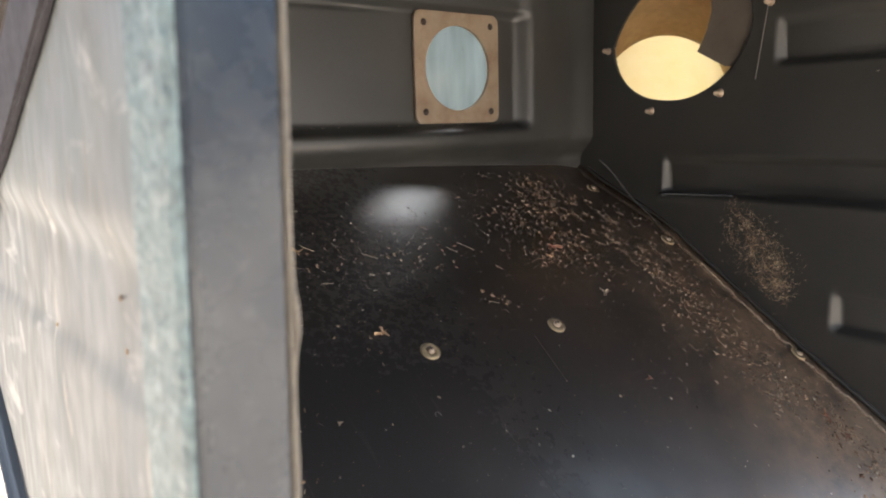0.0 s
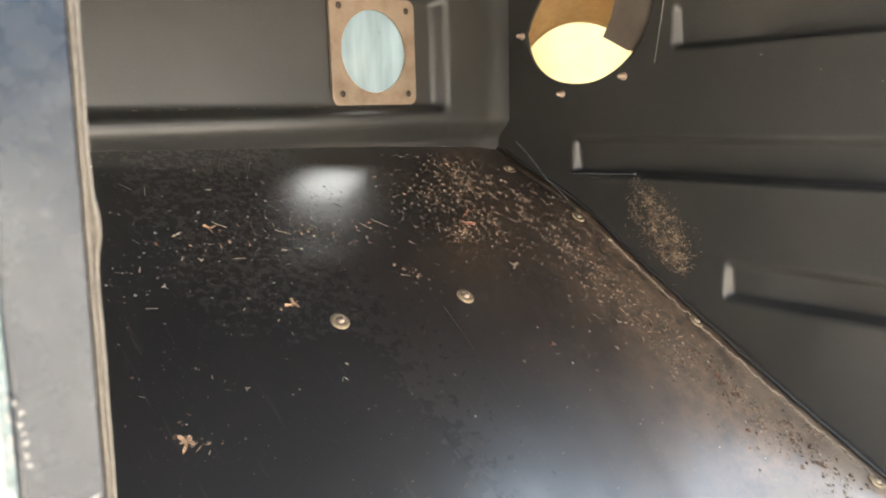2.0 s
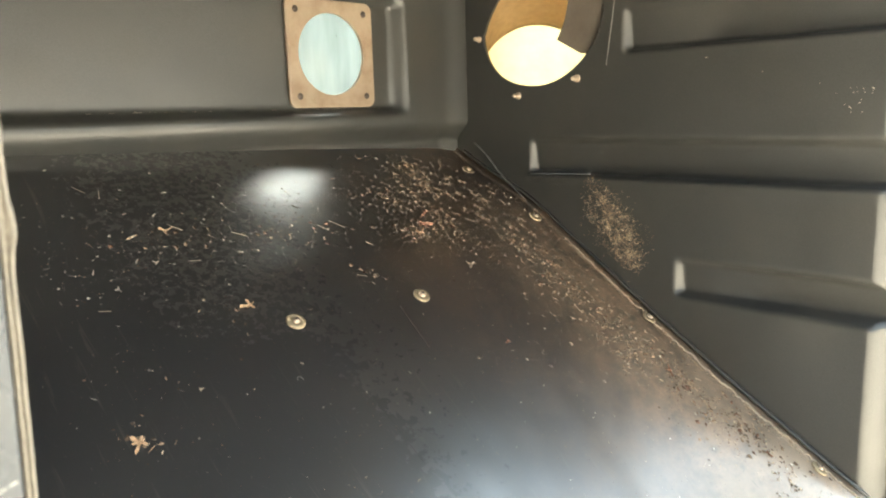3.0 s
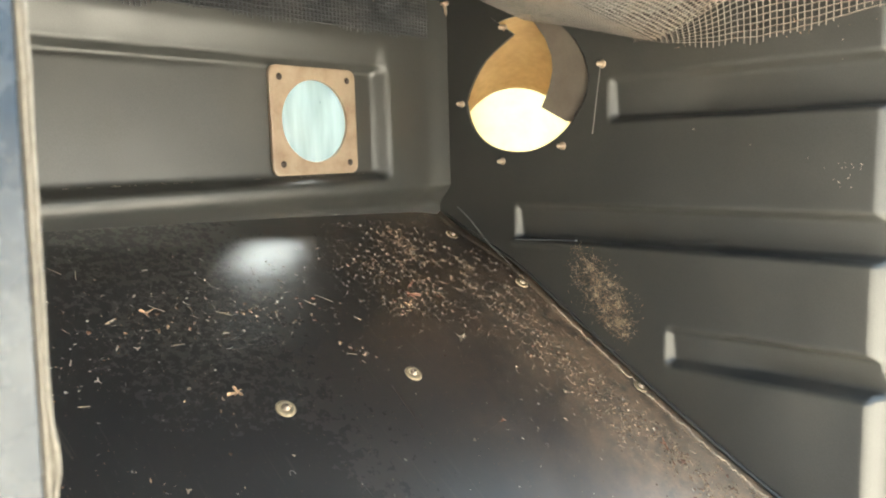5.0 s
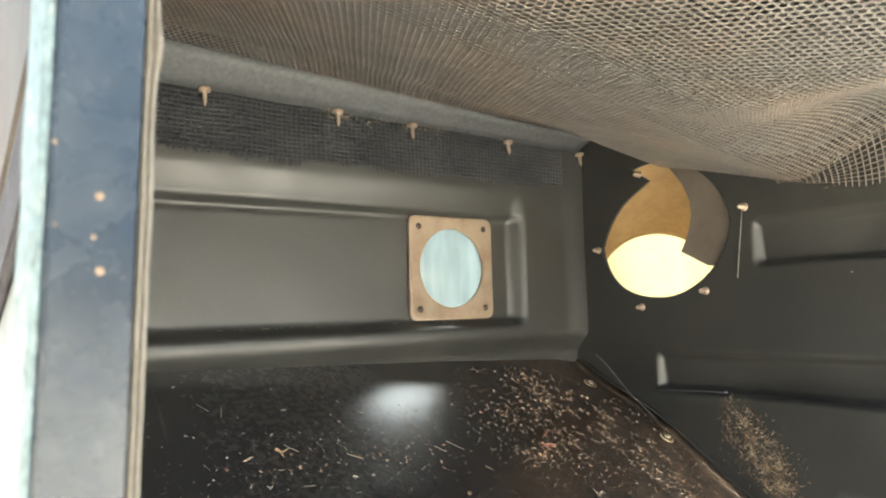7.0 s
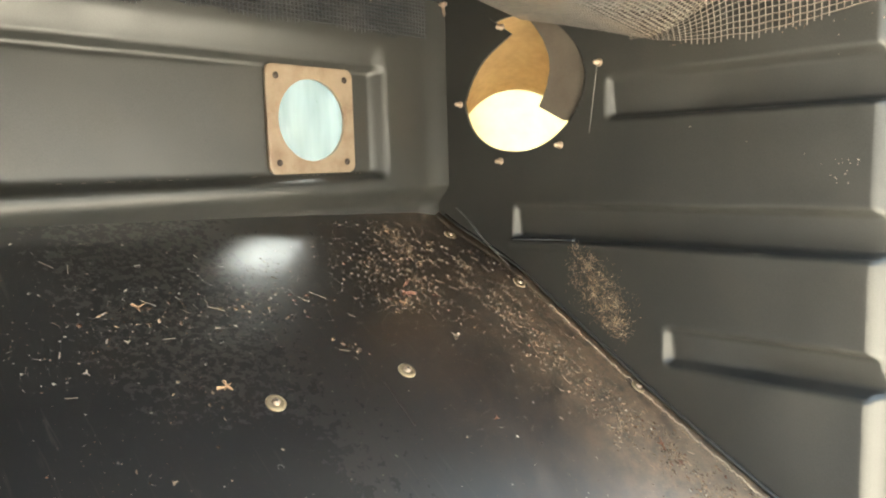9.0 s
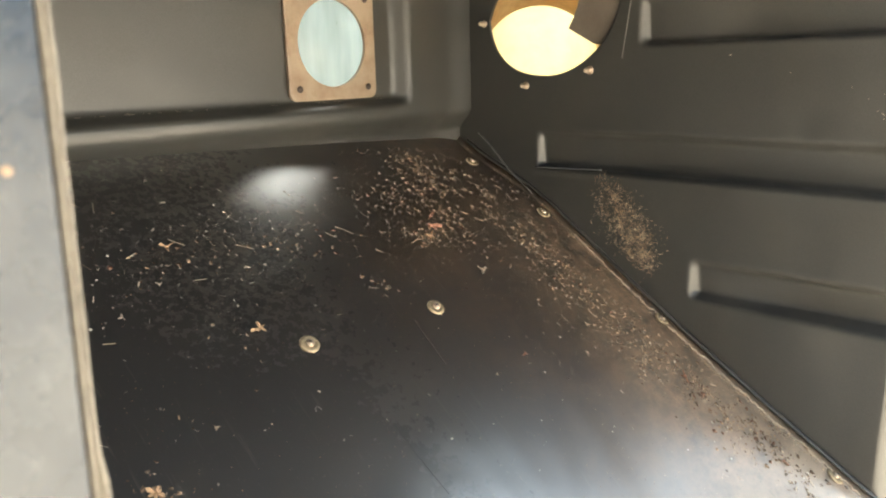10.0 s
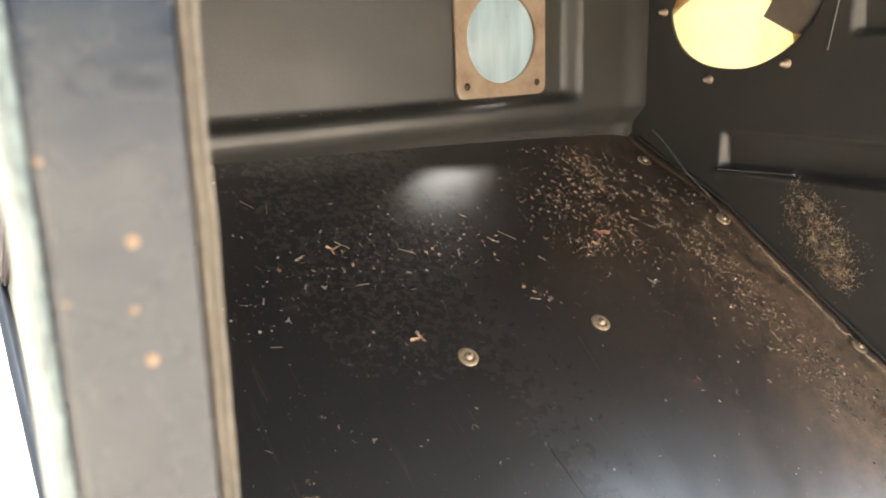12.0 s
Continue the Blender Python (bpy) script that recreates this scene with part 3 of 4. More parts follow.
# ---- washers on the floor ----
def washer(x, y, size=0.0094, lean=0.0):
    p = Vector((x, y, floor_z(x, y) + 0.0004))
    ob = empty("washer_screw", on_axis(p, FLOOR_N + Vector((lean, 0, 0))), "zinc fender washer with a screw, on the sheet floor", "washer", "washers on the floor")
    w = part("washer", lathe([(0.32 * size, 0), (size, 0), (size, 0.0010), (size * 0.93, 0.0016), (size * 0.62, 0.0022), (size * 0.55, 0.0016), (size * 0.32, 0.0016)], 24), WASHER, ob)
    h = part("screw_head", lathe([(size * 0.42, 0.001), (size * 0.42, 0.0026), (size * 0.30, 0.0040), (0, 0.0044)], 14), STEEL, ob)
    d = part("drive_recess", lathe([(size * 0.15, 0.0040), (size * 0.13, 0.0047), (0, 0.0047)], 8), SCREWDARK, h)
    for o in (w, h, d):
        o.matrix_parent_inverse = Matrix()
    return ob


for x, y in ((0.3595, 0.5255), (0.5115, 0.519), (0.7875, 0.585), (0.8025, 0.4170), (0.779, 0.702), (0.800, 0.208)):
    washer(x, y)


# ---- screen under the roof ----
def net(us, vs, pitch, wire, place, depth):
    """A net of six-sided cells over us x vs; wire is the share of a cell that is strand."""
    du, dv = pitch, pitch * 0.866
    nu, nv = int((us[1] - us[0]) / du), int((vs[1] - vs[0]) / dv)
    verts, faces = [], []
    ring = [(math.cos(math.pi / 6 + k * math.pi / 3), math.sin(math.pi / 6 + k * math.pi / 3)) for k in range(6)]
    r = pitch / math.sqrt(3)
    for j in range(nv):
        for i in range(nu):
            u, v = us[0] + (i + 0.5 * (j % 2)) * du, vs[0] + j * dv
            b = len(verts)
            for k in (1.0, 1.0 - wire):
                for cu, cv in ring:
                    verts.append(place(u + r * k * cu, v + r * k * cv, 0.0))
            for cu, cv in ring:
                verts.append(place(u + r * (1 - wire) * cu, v + r * (1 - wire) * cv, depth))
            for k in range(6):
                n = (k + 1) % 6
                faces.append((b + k, b + n, b + 6 + n, b + 6 + k))
                faces.append((b + 6 + k, b + 6 + n, b + 12 + n, b + 12 + k))
    me = bpy.data.meshes.new("screen")
    me.from_pydata(verts, [], faces)
    return me


def on_roof(u, v, up):
    sag = 0.004 * noise.noise((u * 7, v * 7, 2.2))
    return (u, v, roof_z(u, v) + sag + up)


def on_roof_behind(u, v, up):
    a = math.radians(7)
    x, y = 0.43 + (u - 0.43) * math.cos(a) - (v - 0.42) * math.sin(a), 0.42 + (u - 0.43) * math.sin(a) + (v - 0.42) * math.cos(a)
    x, y = min(max(x, 0.36), 0.806), min(max(y, 0.13), 0.740)
    return (x, y, roof_z(x, y) + 0.009 + up)


screen = new("roof_screen", net((0.060, 0.806), (0.130, 0.714), 0.0062, 0.25, on_roof, 0.0005))
screen.data.materials.append(MESH)
tagged(screen, "dusty brown hexagonal screen mesh under the roof", "screen mesh", kind="stuff")
backing = new("roof_screen_backing", net((0.400, 0.806), (0.130, 0.704), 0.0074, 0.24, on_roof_behind, 0.0005))
backing.data.materials.append(DARKMESH)
tagged(backing, "second dark screen layer above the first", "screen mesh", kind="stuff")


def square_net(us, vs, pitch_u, pitch_v, wire, place):
    """A woven net of square cells: thin square strands both ways, bent to place(u, v, up)."""
    verts, faces = [], []

    def strip(points, across):
        b = len(verts)
        for u, v in points:
            for du, up in ((-wire, 0.0), (0.0, -wire), (wire, 0.0)):
                verts.append(place(u + du * across[0], v + du * across[1], up))
        for k in range(len(points) - 1):
            for c in (0, 1):
                faces.append((b + 3 * k + c, b + 3 * k + c + 1, b + 3 * k + c + 4, b + 3 * k + c + 3))

    for u in np.arange(us[0], us[1], pitch_u):
        low = vs[0] + 0.009 * noise.noise((u * 40, 1.7, 0.4)) + 0.004 * noise.noise((u * 210, 4.1, 0.9))
        strip([(u, v) for v in np.linspace(low, vs[1], 9)], (1, 0))
    for v in np.arange(vs[0] + 0.004, vs[1], pitch_v):
        strip([(u, v) for u in np.linspace(us[0], us[1], 120)], (0, 1))
    me = bpy.data.meshes.new("screen")
    me.from_pydata(verts, [], faces)
    return me


def on_skirt(u, v, up):
    return (u, 0.7300 + up - 0.003 * noise.noise((u * 12, v * 30, 1.0)), v + 0.0012 * noise.noise((u * 25, v * 9, 6.0)))


skirt = new("screen_skirt", square_net((0.060, 0.770), (1.336, 1.400), 0.0058, 0.0048, 0.0013, on_skirt))
skirt.data.materials.append(SKIRT)
tagged(skirt, "black square mesh edge screwed down along the back wall", "screen mesh", kind="stuff")


def side_fold(u, v, up):
    """The screen turned down along the side wall, its lower edge frayed."""
    low = 1.300 - 0.015 * math.sin(math.pi * min(1, max(0, (0.42 - u) / 0.24))) + 0.002 * noise.noise((u * 40, 0, 3))
    high = max(low + 0.002, roof_z(0.806, u) + 0.004)
    f = v / 0.056
    return (0.8035 - 0.012 * f * f + up, u, low + (high - low) * f)


fold = new("screen_fold", square_net((0.150, 0.430), (0.0, 0.056), 0.0066, 0.0062, 0.0007, side_fold))
fold.data.materials.append(MESH)
tagged(fold, "pale screen mesh turned down along the side wall", "screen mesh", kind="stuff")


batten = bmesh.new()
rows = []
for x in span(0.058, 0.800, 0.02):
    a, b = Vector((x, 0.7285, 1.4045 - 0.016 * x)), Vector((x, 0.699, batten_z(x)))
    rows.append([batten.verts.new(a.lerp(b, f) + Vector((0, 0, 0.001 * noise.noise((x * 20, f * 3, 1))))) for f in (0, 0.34, 0.67, 1)])
for p, q in zip(rows, rows[1:]):
    for k in range(3):
        batten.faces.new((p[k], q[k], q[k + 1], p[k + 1]))
tagged(thick(part("trim_batten", smooth(batten), BATTEN), 0.003), "dusty grey batten between the back wall and the screen", "trim", kind="structure")


# ---- litter ----
rng = random.Random(7)


def scatter(name, count, pick, long, wide, mat, label, category="litter", lift=0.0004):
    """Many small slivers lying on a surface. pick gives a point and the surface's normal."""
    verts, faces = [], []
    made = 0
    while made < count:
        got = pick()
        if not got:
            continue
        p, n = got
        made += 1
        t = n.orthogonal().normalized()
        t.rotate(Matrix.Rotation(rng.uniform(0, 6.283), 3, n))
        c = n.cross(t)
        a = 0.5 * (long[0] + (long[1] - long[0]) * rng.random() ** 2.2)
        w = rng.uniform(*wide) * 0.5
        h = w * rng.uniform(0.25, 0.5)
        bend = rng.gauss(0, 0.05) * a
        tip = rng.uniform(0, 0.5) * a * (rng.random() < 0.35)
        q = p + n * lift
        b = len(verts)
        for u, side, up in ((-a, 0.4, 0), (0, 1, 0), (a, 0.5, tip)):
            mid = q + t * u + c * (bend if u == 0 else 0) + n * up
            verts += [mid - c * w * side, mid + c * w * side, mid + n * h * 2]
        for k in (0, 3):
            for x, y in ((0, 1), (1, 2), (2, 0)):
                faces.append((b + k + x, b + k + y, b + k + 3 + y, b + k + 3 + x))
        faces += [(b, b + 2, b + 1), (b + 6, b + 7, b + 8)]
    me = bpy.data.meshes.new(name)
    me.from_pydata([tuple(v) for v in verts], [], faces)
    me.materials.append(mat)
    return tagged(new(name, me), label, category, kind="stuff")


def flakes(name, count, pick, size, mat, label, category="litter"):
    """Many small irregular flakes, each a low five-cornered crumb, some tipped up."""
    verts, faces = [], []
    made = 0
    while made < count:
        got = pick()
        if not got:
            continue
        p, n = got
        made += 1
        t = n.orthogonal().normalized()
        t.rotate(Matrix.Rotation(rng.uniform(0, 6.283), 3, n))
        c = n.cross(t)
        r = 0.5 * (size[0] + (size[1] - size[0]) * rng.random() ** 3.0)
        slim, tip = rng.uniform(0.35, 1.0), rng.uniform(-0.4, 0.4)
        b = len(verts)
        for k in range(5):
            a = 1.2566 * k + rng.uniform(-0.4, 0.4)
            u, v = r * math.cos(a) * rng.uniform(0.6, 1.2), r * slim * math.sin(a) * rng.uniform(0.6, 1.2)
            verts.append(p + t * u + c * v + n * (0.0003 + max(0.0, tip * u)))
        verts += [p + n * (0.0003 + r * rng.uniform(0.15, 0.6)), p - n * 0.0002]
        for k in range(5):
            faces += [(b + k, b + (k + 1) % 5, b + 5), (b + (k + 1) % 5, b + k, b + 6)]
    me = bpy.data.meshes.new(name)
    me.from_pydata([tuple(v) for v in verts], [], faces)
    me.materials.append(mat)
    return tagged(new(name, me), label, category, kind="stuff")


def floor_at(x, y):
    return Vector(floor_point(x, y)), FLOOR_N


def on_floor(x, y):
    return 0.065 < x < 0.803 and 0.155 < y < 0.745


def patchy(x, y, a=22, b=75, seed=9):
    """How thickly litter lies: broad drifts broken by small gaps."""
    return noise.noise((x * a, y * a, seed)) + 1.1 * noise.noise((x * b, y * b, seed - 7))


def anywhere():
    x, y = rng.uniform(0.07, 0.80), rng.uniform(0.16, 0.735)
    return floor_at(x, y) if patchy(x, y, 11, 60, 5) > rng.uniform(-0.6, 0.9) else None


def drift():
    """The corner and a band along the side wall gather most of the litter."""
    if rng.random() < 0.45:
        x, y = rng.gauss(0.668, 0.045), rng.gauss(0.660, 0.048)
    else:
        y = rng.uniform(0.19, 0.66)
        f = (0.66 - y) / 0.47
        x = rng.gauss(0.752 - 0.040 * math.sin(math.pi * min(1, 1.15 * f)) + 0.025 * f, 0.034 - 0.014 * f)
    return floor_at(x, y) if on_floor(x, y) and x > 0.42 and patchy(x, y, 26, 90) > rng.uniform(0.05, 0.75) else None


def back_band():
    """A thinner band of bits that runs across the floor in front of the back wall."""
    x = 0.62 - 0.44 * rng.random() ** 1.9
    y = rng.gauss(0.632 - 0.02 * math.sin(12 * x), 0.030)
    return floor_at(x, y) if on_floor(x, y) and patchy(x, y, 17, 70, 3) > rng.uniform(-0.5, 0.9) else None


HEAPS = ((0.675, 0.716, 0.018, 0.008, 3), (0.660, 0.675, 0.030, 0.018, 6), (0.592, 0.662, 0.028, 0.018, 4), (0.630, 0.617, 0.012, 0.020, 4),
         (0.584, 0.594, 0.018, 0.011, 3), (0.731, 0.525, 0.020, 0.030, 5), (0.722, 0.455, 0.017, 0.040, 6), (0.745, 0.360, 0.014, 0.040, 7),
         (0.768, 0.290, 0.013, 0.040, 6), (0.300, 0.640, 0.030, 0.012, 0.6), (0.336, 0.625, 0.040, 0.018, 0.7), (0.430, 0.620, 0.050, 0.013, 1.2),
         (0.305, 0.556, 0.014, 0.012, 0.35), (0.258, 0.505, 0.026, 0.020, 0.35), (0.190, 0.468, 0.012, 0.010, 0.35), (0.471, 0.558, 0.010, 0.006, 0.6))


def heap():
    cx, cy, sx, sy, share = rng.choices(HEAPS, weights=[c[4] for c in HEAPS])[0]
    x, y = rng.gauss(cx, sx), rng.gauss(cy, sy)
    return floor_at(x, y) if on_floor(x, y) and patchy(x, y, 40, 120, 6) > rng.uniform(-0.7, 0.6) else None


scatter("pale_fibres", 130, anywhere, (0.0016, 0.0060), (0.0003, 0.0007), GREYS, "pale dry fibres scattered over the black floor")
scatter("pale_fibres", 90, back_band, (0.0012, 0.0060), (0.0004, 0.0009), GREYS, "pale dry fibres on the floor near the back wall")
scatter("chaff_fibres", 520, drift, (0.0020, 0.0120), (0.0003, 0.0009), TANS, "tan straw and chaff gathered along the side wall")
scatter("chaff_fibres", 420, heap, (0.0016, 0.0095), (0.0003, 0.0010), TANS, "tan broken chaff in loose heaps on the floor")
flakes("pale_chips", 230, anywhere, (0.0012, 0.0046), GREYS, "small pale chips scattered over the black floor")
flakes("pale_chips", 150, back_band, (0.0008, 0.0042), GREYS, "small pale chips on the floor near the back wall")
flakes("pale_chips", 240, drift, (0.0010, 0.0050), GREYS, "pale chips among the brown litter")
flakes("fine_dust", 1700, anywhere, (0.0004, 0.0014), TANS, "fine pale dust specks on the black floor")


def film_dust():
    """Fine grit that thickens towards the side wall and the opening."""
    x, y = 0.80 - 0.50 * rng.random() ** 1.5, rng.uniform(0.165, 0.60)
    return floor_at(x, y) if patchy(x, y, 14, 80, 2) > rng.uniform(-0.5, 0.8) else None


flakes("fine_grit", 2600, film_dust, (0.0004, 0.0013), BROWNS, "fine brown grit on the dusty black floor")
scatter("dust_fibres", 420, film_dust, (0.0010, 0.0045), (0.0002, 0.0004), TANS, "thin tan fibres strewn over the dusty floor")
flakes("tan_crumbs", 800, drift, (0.0006, 0.0046), TANS, "tan crumbs in the litter along the side wall")
flakes("dirt_crumbs", 1500, drift, (0.0007, 0.0056), BROWNS, "fine brown dirt crumbs on the black floor")
flakes("dirt_crumbs", 600, back_band, (0.0006, 0.0036), BROWNS, "fine brown crumbs in a thin band across the floor")
flakes("tan_crumbs", 520, heap, (0.0007, 0.0046), TANS, "tan broken crumbs in loose heaps on the floor")
flakes("leaf_crumbs", 2300, heap, (0.0008, 0.0076), BROWNS, "reddish brown leaf crumbs in loose heaps")


def web_patch():
    """A dusty web: a faint tail above, dense tufts in the middle, trailing off to the floor."""
    f = rng.betavariate(2.2, 1.6)
    wide = 0.006 + 0.012 * math.sin(math.pi * f)
    y, z = 0.506 - 0.064 * f + rng.gauss(0, wide), 1.056 - 0.112 * f + rng.gauss(0, 0.006)
    if noise.noise((y * 90, z * 90, 2)) < rng.uniform(-0.7, 0.3):
        return None
    return Vector(right_point(y, z)) - Vector((rng.uniform(0, 0.004), 0, 0)), Vector((-1, 0, 0))


scatter("web_litter", 1700, web_patch, (0.0008, 0.0070), (0.0002, 0.0006), TANS, "dusty web with chaff clinging to the side wall")
flakes("web_crumbs", 900, web_patch, (0.0005, 0.0024), TANS, "tan crumbs caught in the dusty web")


def wall_specks():
    if rng.random() < 0.6:
        return Vector(right_point(rng.gauss(0.200, 0.010), rng.gauss(1.150, 0.008))), Vector((-1, 0, 0))
    return Vector(right_point(rng.uniform(0.18, 0.36), rng.uniform(1.11, 1.29))), Vector((-1, 0, 0))


scatter("wall_specks", 22, wall_specks, (0.0008, 0.0035), (0.0005, 0.0015), PALE, "pale flecks stuck to the black side wall")


def outer_wall():
    return Vector(left_point(rng.uniform(0.18, 0.36), rng.uniform(0.25, 0.85))) - Vector((0.0005, 0, 0)), Vector((-1, 0, 0))


flakes("wall_chips", 14, outer_wall, (0.0014, 0.0044), TANS, "small tan chips of dirt stuck to the grey outer wall")


def ledge():
    x = rng.uniform(0.22, 0.66)
    return Vector((x, 0.744, 1.1525)), Vector((0, 0, 1))


scatter("ledge_dust", 26, ledge, (0.002, 0.008), (0.0005, 0.0012), PALE, "pale fibres lying on the panel ledge")


def fold_scraps():
    y = rng.uniform(0.16, 0.38)
    return Vector((0.801, y, 1.293 + rng.gauss(0, 0.006))), Vector((-1, 0, 0))


scatter("fold_cobweb", 34, fold_scraps, (0.001, 0.006), (0.0004, 0.0013), BROWNS, "dusty scraps caught along the folded screen edge")


def roof_edge():
    return Vector((rng.choice((0.41, 0.46, 0.514, 0.55, 0.669)) + rng.gauss(0, 0.014), 0.7265, 1.395 + rng.gauss(0, 0.004))), Vector((0, -1, 0.3)).normalized()


scatter("roof_cobweb", 150, roof_edge, (0.002, 0.008), (0.0004, 0.0013), CHAFF, "dusty cobweb scraps on the roof-edge screws")


def leaf(x, y, size, turn, mat, label, lobes=5, seed=0):
    """A crumpled dry leaf scrap: uneven arms, torn edges, curled up here and there."""
    bm = bmesh.new()
    r = random.Random(seed)
    n = 34
    reach = [r.uniform(0.35, 1.25) for _ in range(lobes)]
    shift = [r.uniform(-0.35, 0.35) for _ in range(lobes)]
    ring, mid = [], []
    for k in range(n):
        a = 2 * math.pi * k / n
        d = 0.22
        for j in range(lobes):
            gap = math.atan2(math.sin(a - 6.2832 * j / lobes - shift[j]), math.cos(a - 6.2832 * j / lobes - shift[j]))
            d = max(d, reach[j] * math.exp(-(gap / 0.34) ** 2))
        d *= size * r.uniform(0.72, 1.12)
        lift = size * (0.05 + 0.30 * r.random() * (d / size))
        ring.append(bm.verts.new((d * math.cos(a), d * math.sin(a) * 0.7, lift)))
        mid.append(bm.verts.new((d * 0.45 * math.cos(a), d * 0.45 * math.sin(a) * 0.7, size * 0.14 * r.random())))
    c = bm.verts.new((0, 0, size * 0.08))
    for k in range(n):
        j = (k + 1) % n
        bm.faces.new((mid[k], ring[k], ring[j], mid[j]))
        bm.faces.new((c, mid[k], mid[j]))
    ob = thick(placed(part("leaf_scrap", bm, mat), on_axis(floor_at(x, y)[0] + FLOOR_N * 0.0008, FLOOR_N, turn)), 0.0004)
    return tagged(ob, label, "leaf", "leaf scraps on the floor")


leaf(0.328, 0.5505, 0.0115, 0.4, LEAF, "crumpled brown leaf scrap beside a washer", 5, 1)
leaf(0.608, 0.5395, 0.0135, 2.0, CHAFF, "small curled tan leaf scrap with thin arms", 3, 21)
leaf(0.188, 0.468, 0.0125, 1.1, LEAF, "broken brown leaf scrap with crumbs", 6, 3)
leaf(0.248, 0.492, 0.0060, 0.2, CHAFF, "small tan leaf chip", 3, 4)
leaf(0.297, 0.645, 0.0100, 0.1, LEAF, "flat tan leaf scrap near the back", 3, 5)
leaf(0.580, 0.592, 0.0100, 0.9, LEAF, "tan leaf scrap in the litter", 4, 6)
leaf(0.594, 0.606, 0.0130, 2.3, RUST, "reddish brown leaf scrap in the litter", 5, 14)
leaf(0.608, 0.618, 0.0100, 0.3, RUST, "reddish brown curled leaf scrap", 4, 15)
leaf(0.671, 0.718, 0.0120, 0.5, LEAF, "tan bark flake in the corner litter", 3, 7)
leaf(0.571, 0.450, 0.0070, 1.4, RUST, "small reddish brown leaf curl", 3, 8)
leaf(0.370, 0.375, 0.0040, 0.3, CHAFF, "tiny tan seed husk", 2, 9)
leaf(0.651, 0.427, 0.0040, 2.2, CHAFF, "small yellow seed husk", 3, 10)
leaf(0.684, 0.449, 0.0055, 1.7, CHAFF, "pale tan leaf chip by the litter strip", 3, 11)
leaf(0.519, 0.445, 0.0040, 0.9, CHAFF, "tiny tan leaf chip", 3, 16)
leaf(0.750, 0.360, 0.0130, 1.2, RUST, "red brown leaf scrap by the side wall", 4, 12)
leaf(0.764, 0.250, 0.0080, 0.7, RUST, "red brown leaf chip by the side wall", 3, 13)
leaf(0.600, 0.417, 0.0028, 0.4, SCREWDARK, "tiny dark pellet on the floor", 3, 17)
for k, (x, y, size) in enumerate(((0.319, 0.691, 0.0045), (0.318, 0.719, 0.0035), (0.265, 0.643, 0.0065), (0.229, 0.591, 0.0050), (0.295, 0.664, 0.0040),
                                  (0.272, 0.612, 0.0042), (0.256, 0.616, 0.0040), (0.354, 0.609, 0.0050), (0.417, 0.616, 0.0042), (0.373, 0.607, 0.0038), (0.217, 0.612, 0.0040))):
    leaf(x, y, size, 1.7 * k, PALE, "small pale chip on the black floor", 2 + k % 2, 30 + k)


def strand(name, points, radius, mat, rough=0.0, sides=6):
    """A thin round strand through points, its thickness uneven by rough."""
    bm = bmesh.new()
    rings = []
    for k, p in enumerate(points):
        d = (points[min(k + 1, len(points) - 1)] - points[max(k - 1, 0)]).normalized()
        a = d.orthogonal().normalized()
        b = d.cross(a)
        r = radius * (1 + rough * noise.noise((k * 0.7, radius * 900, 2)))
        rings.append([bm.verts.new(p + (a * math.cos(6.2832 * j / sides) + b * math.sin(6.2832 * j / sides)) * r) for j in range(sides)])
    for p, q in zip(rings, rings[1:]):
        for k in range(sides):
            bm.faces.new((p[k], p[(k + 1) % sides], q[(k + 1) % sides], q[k]))
    bm.faces.new(rings[0][::-1])
    bm.faces.new(rings[-1])
    return part(name, smooth(bm), mat)


bead = []
for y in span(0.165, 0.545, 0.0015):
    x = 0.8020 + 0.0020 * noise.noise((y * 60, 0, 4)) + 0.0014 * noise.noise((y * 260, 3, 4))
    bead.append(Vector(floor_point(x, y)) + FLOOR_N * (0.0014 * noise.noise((y * 90, 5, 1)) - 0.0002 + 0.0006 * step(0.60 - y, 0.22, 0.40)))
tagged(strand("dirt_bead", bead, 0.0009, BEAD, 1.3), "ragged bead of tan dirt in the floor seam", "dirt seam")


def seam_dirt():
    y = rng.uniform(0.17, 0.60)
    x = 0.8025 - abs(rng.gauss(0, 0.004))
    return floor_at(x, y) if patchy(x, y, 30, 110, 8) > rng.uniform(-0.6, 0.8) else None


flakes("seam_crumbs", 900, seam_dirt, (0.0005, 0.0030), TANS, "tan crumbs packed along the floor seam")
for k, (x, y, length, turn) in enumerate(((0.484, 0.626, 0.019, -46), (0.464, 0.624, 0.012, -50), (0.452, 0.658, 0.008, -40), (0.366, 0.630, 0.016, -30), (0.308, 0.648, 0.014, -38),
                                          (0.307, 0.607, 0.010, -8), (0.241, 0.700, 0.012, -44), (0.257, 0.693, 0.010, 70), (0.210, 0.573, 0.009, -12), (0.149, 0.621, 0.008, 62),
                                          (0.462, 0.556, 0.011, -22), (0.502, 0.592, 0.008, -50), (0.706, 0.457, 0.011, 85))):
    way = Vector((math.cos(radians(turn)), math.sin(radians(turn)), 0))
    points = [Vector(floor_point(x + way.x * length * f, y + way.y * length * f)) + FLOOR_N * (0.0007 + 0.0010 * f * f) + way.cross(FLOOR_N) * 0.08 * length * (f * f - 0.25) for f in span(-0.5, 0.5, 0.125)]
    tagged(strand("straw", points, 0.00034, CHAFF, 0.3, 5), "thin pale straw lying on the black floor", "straw", "straws on the floor")
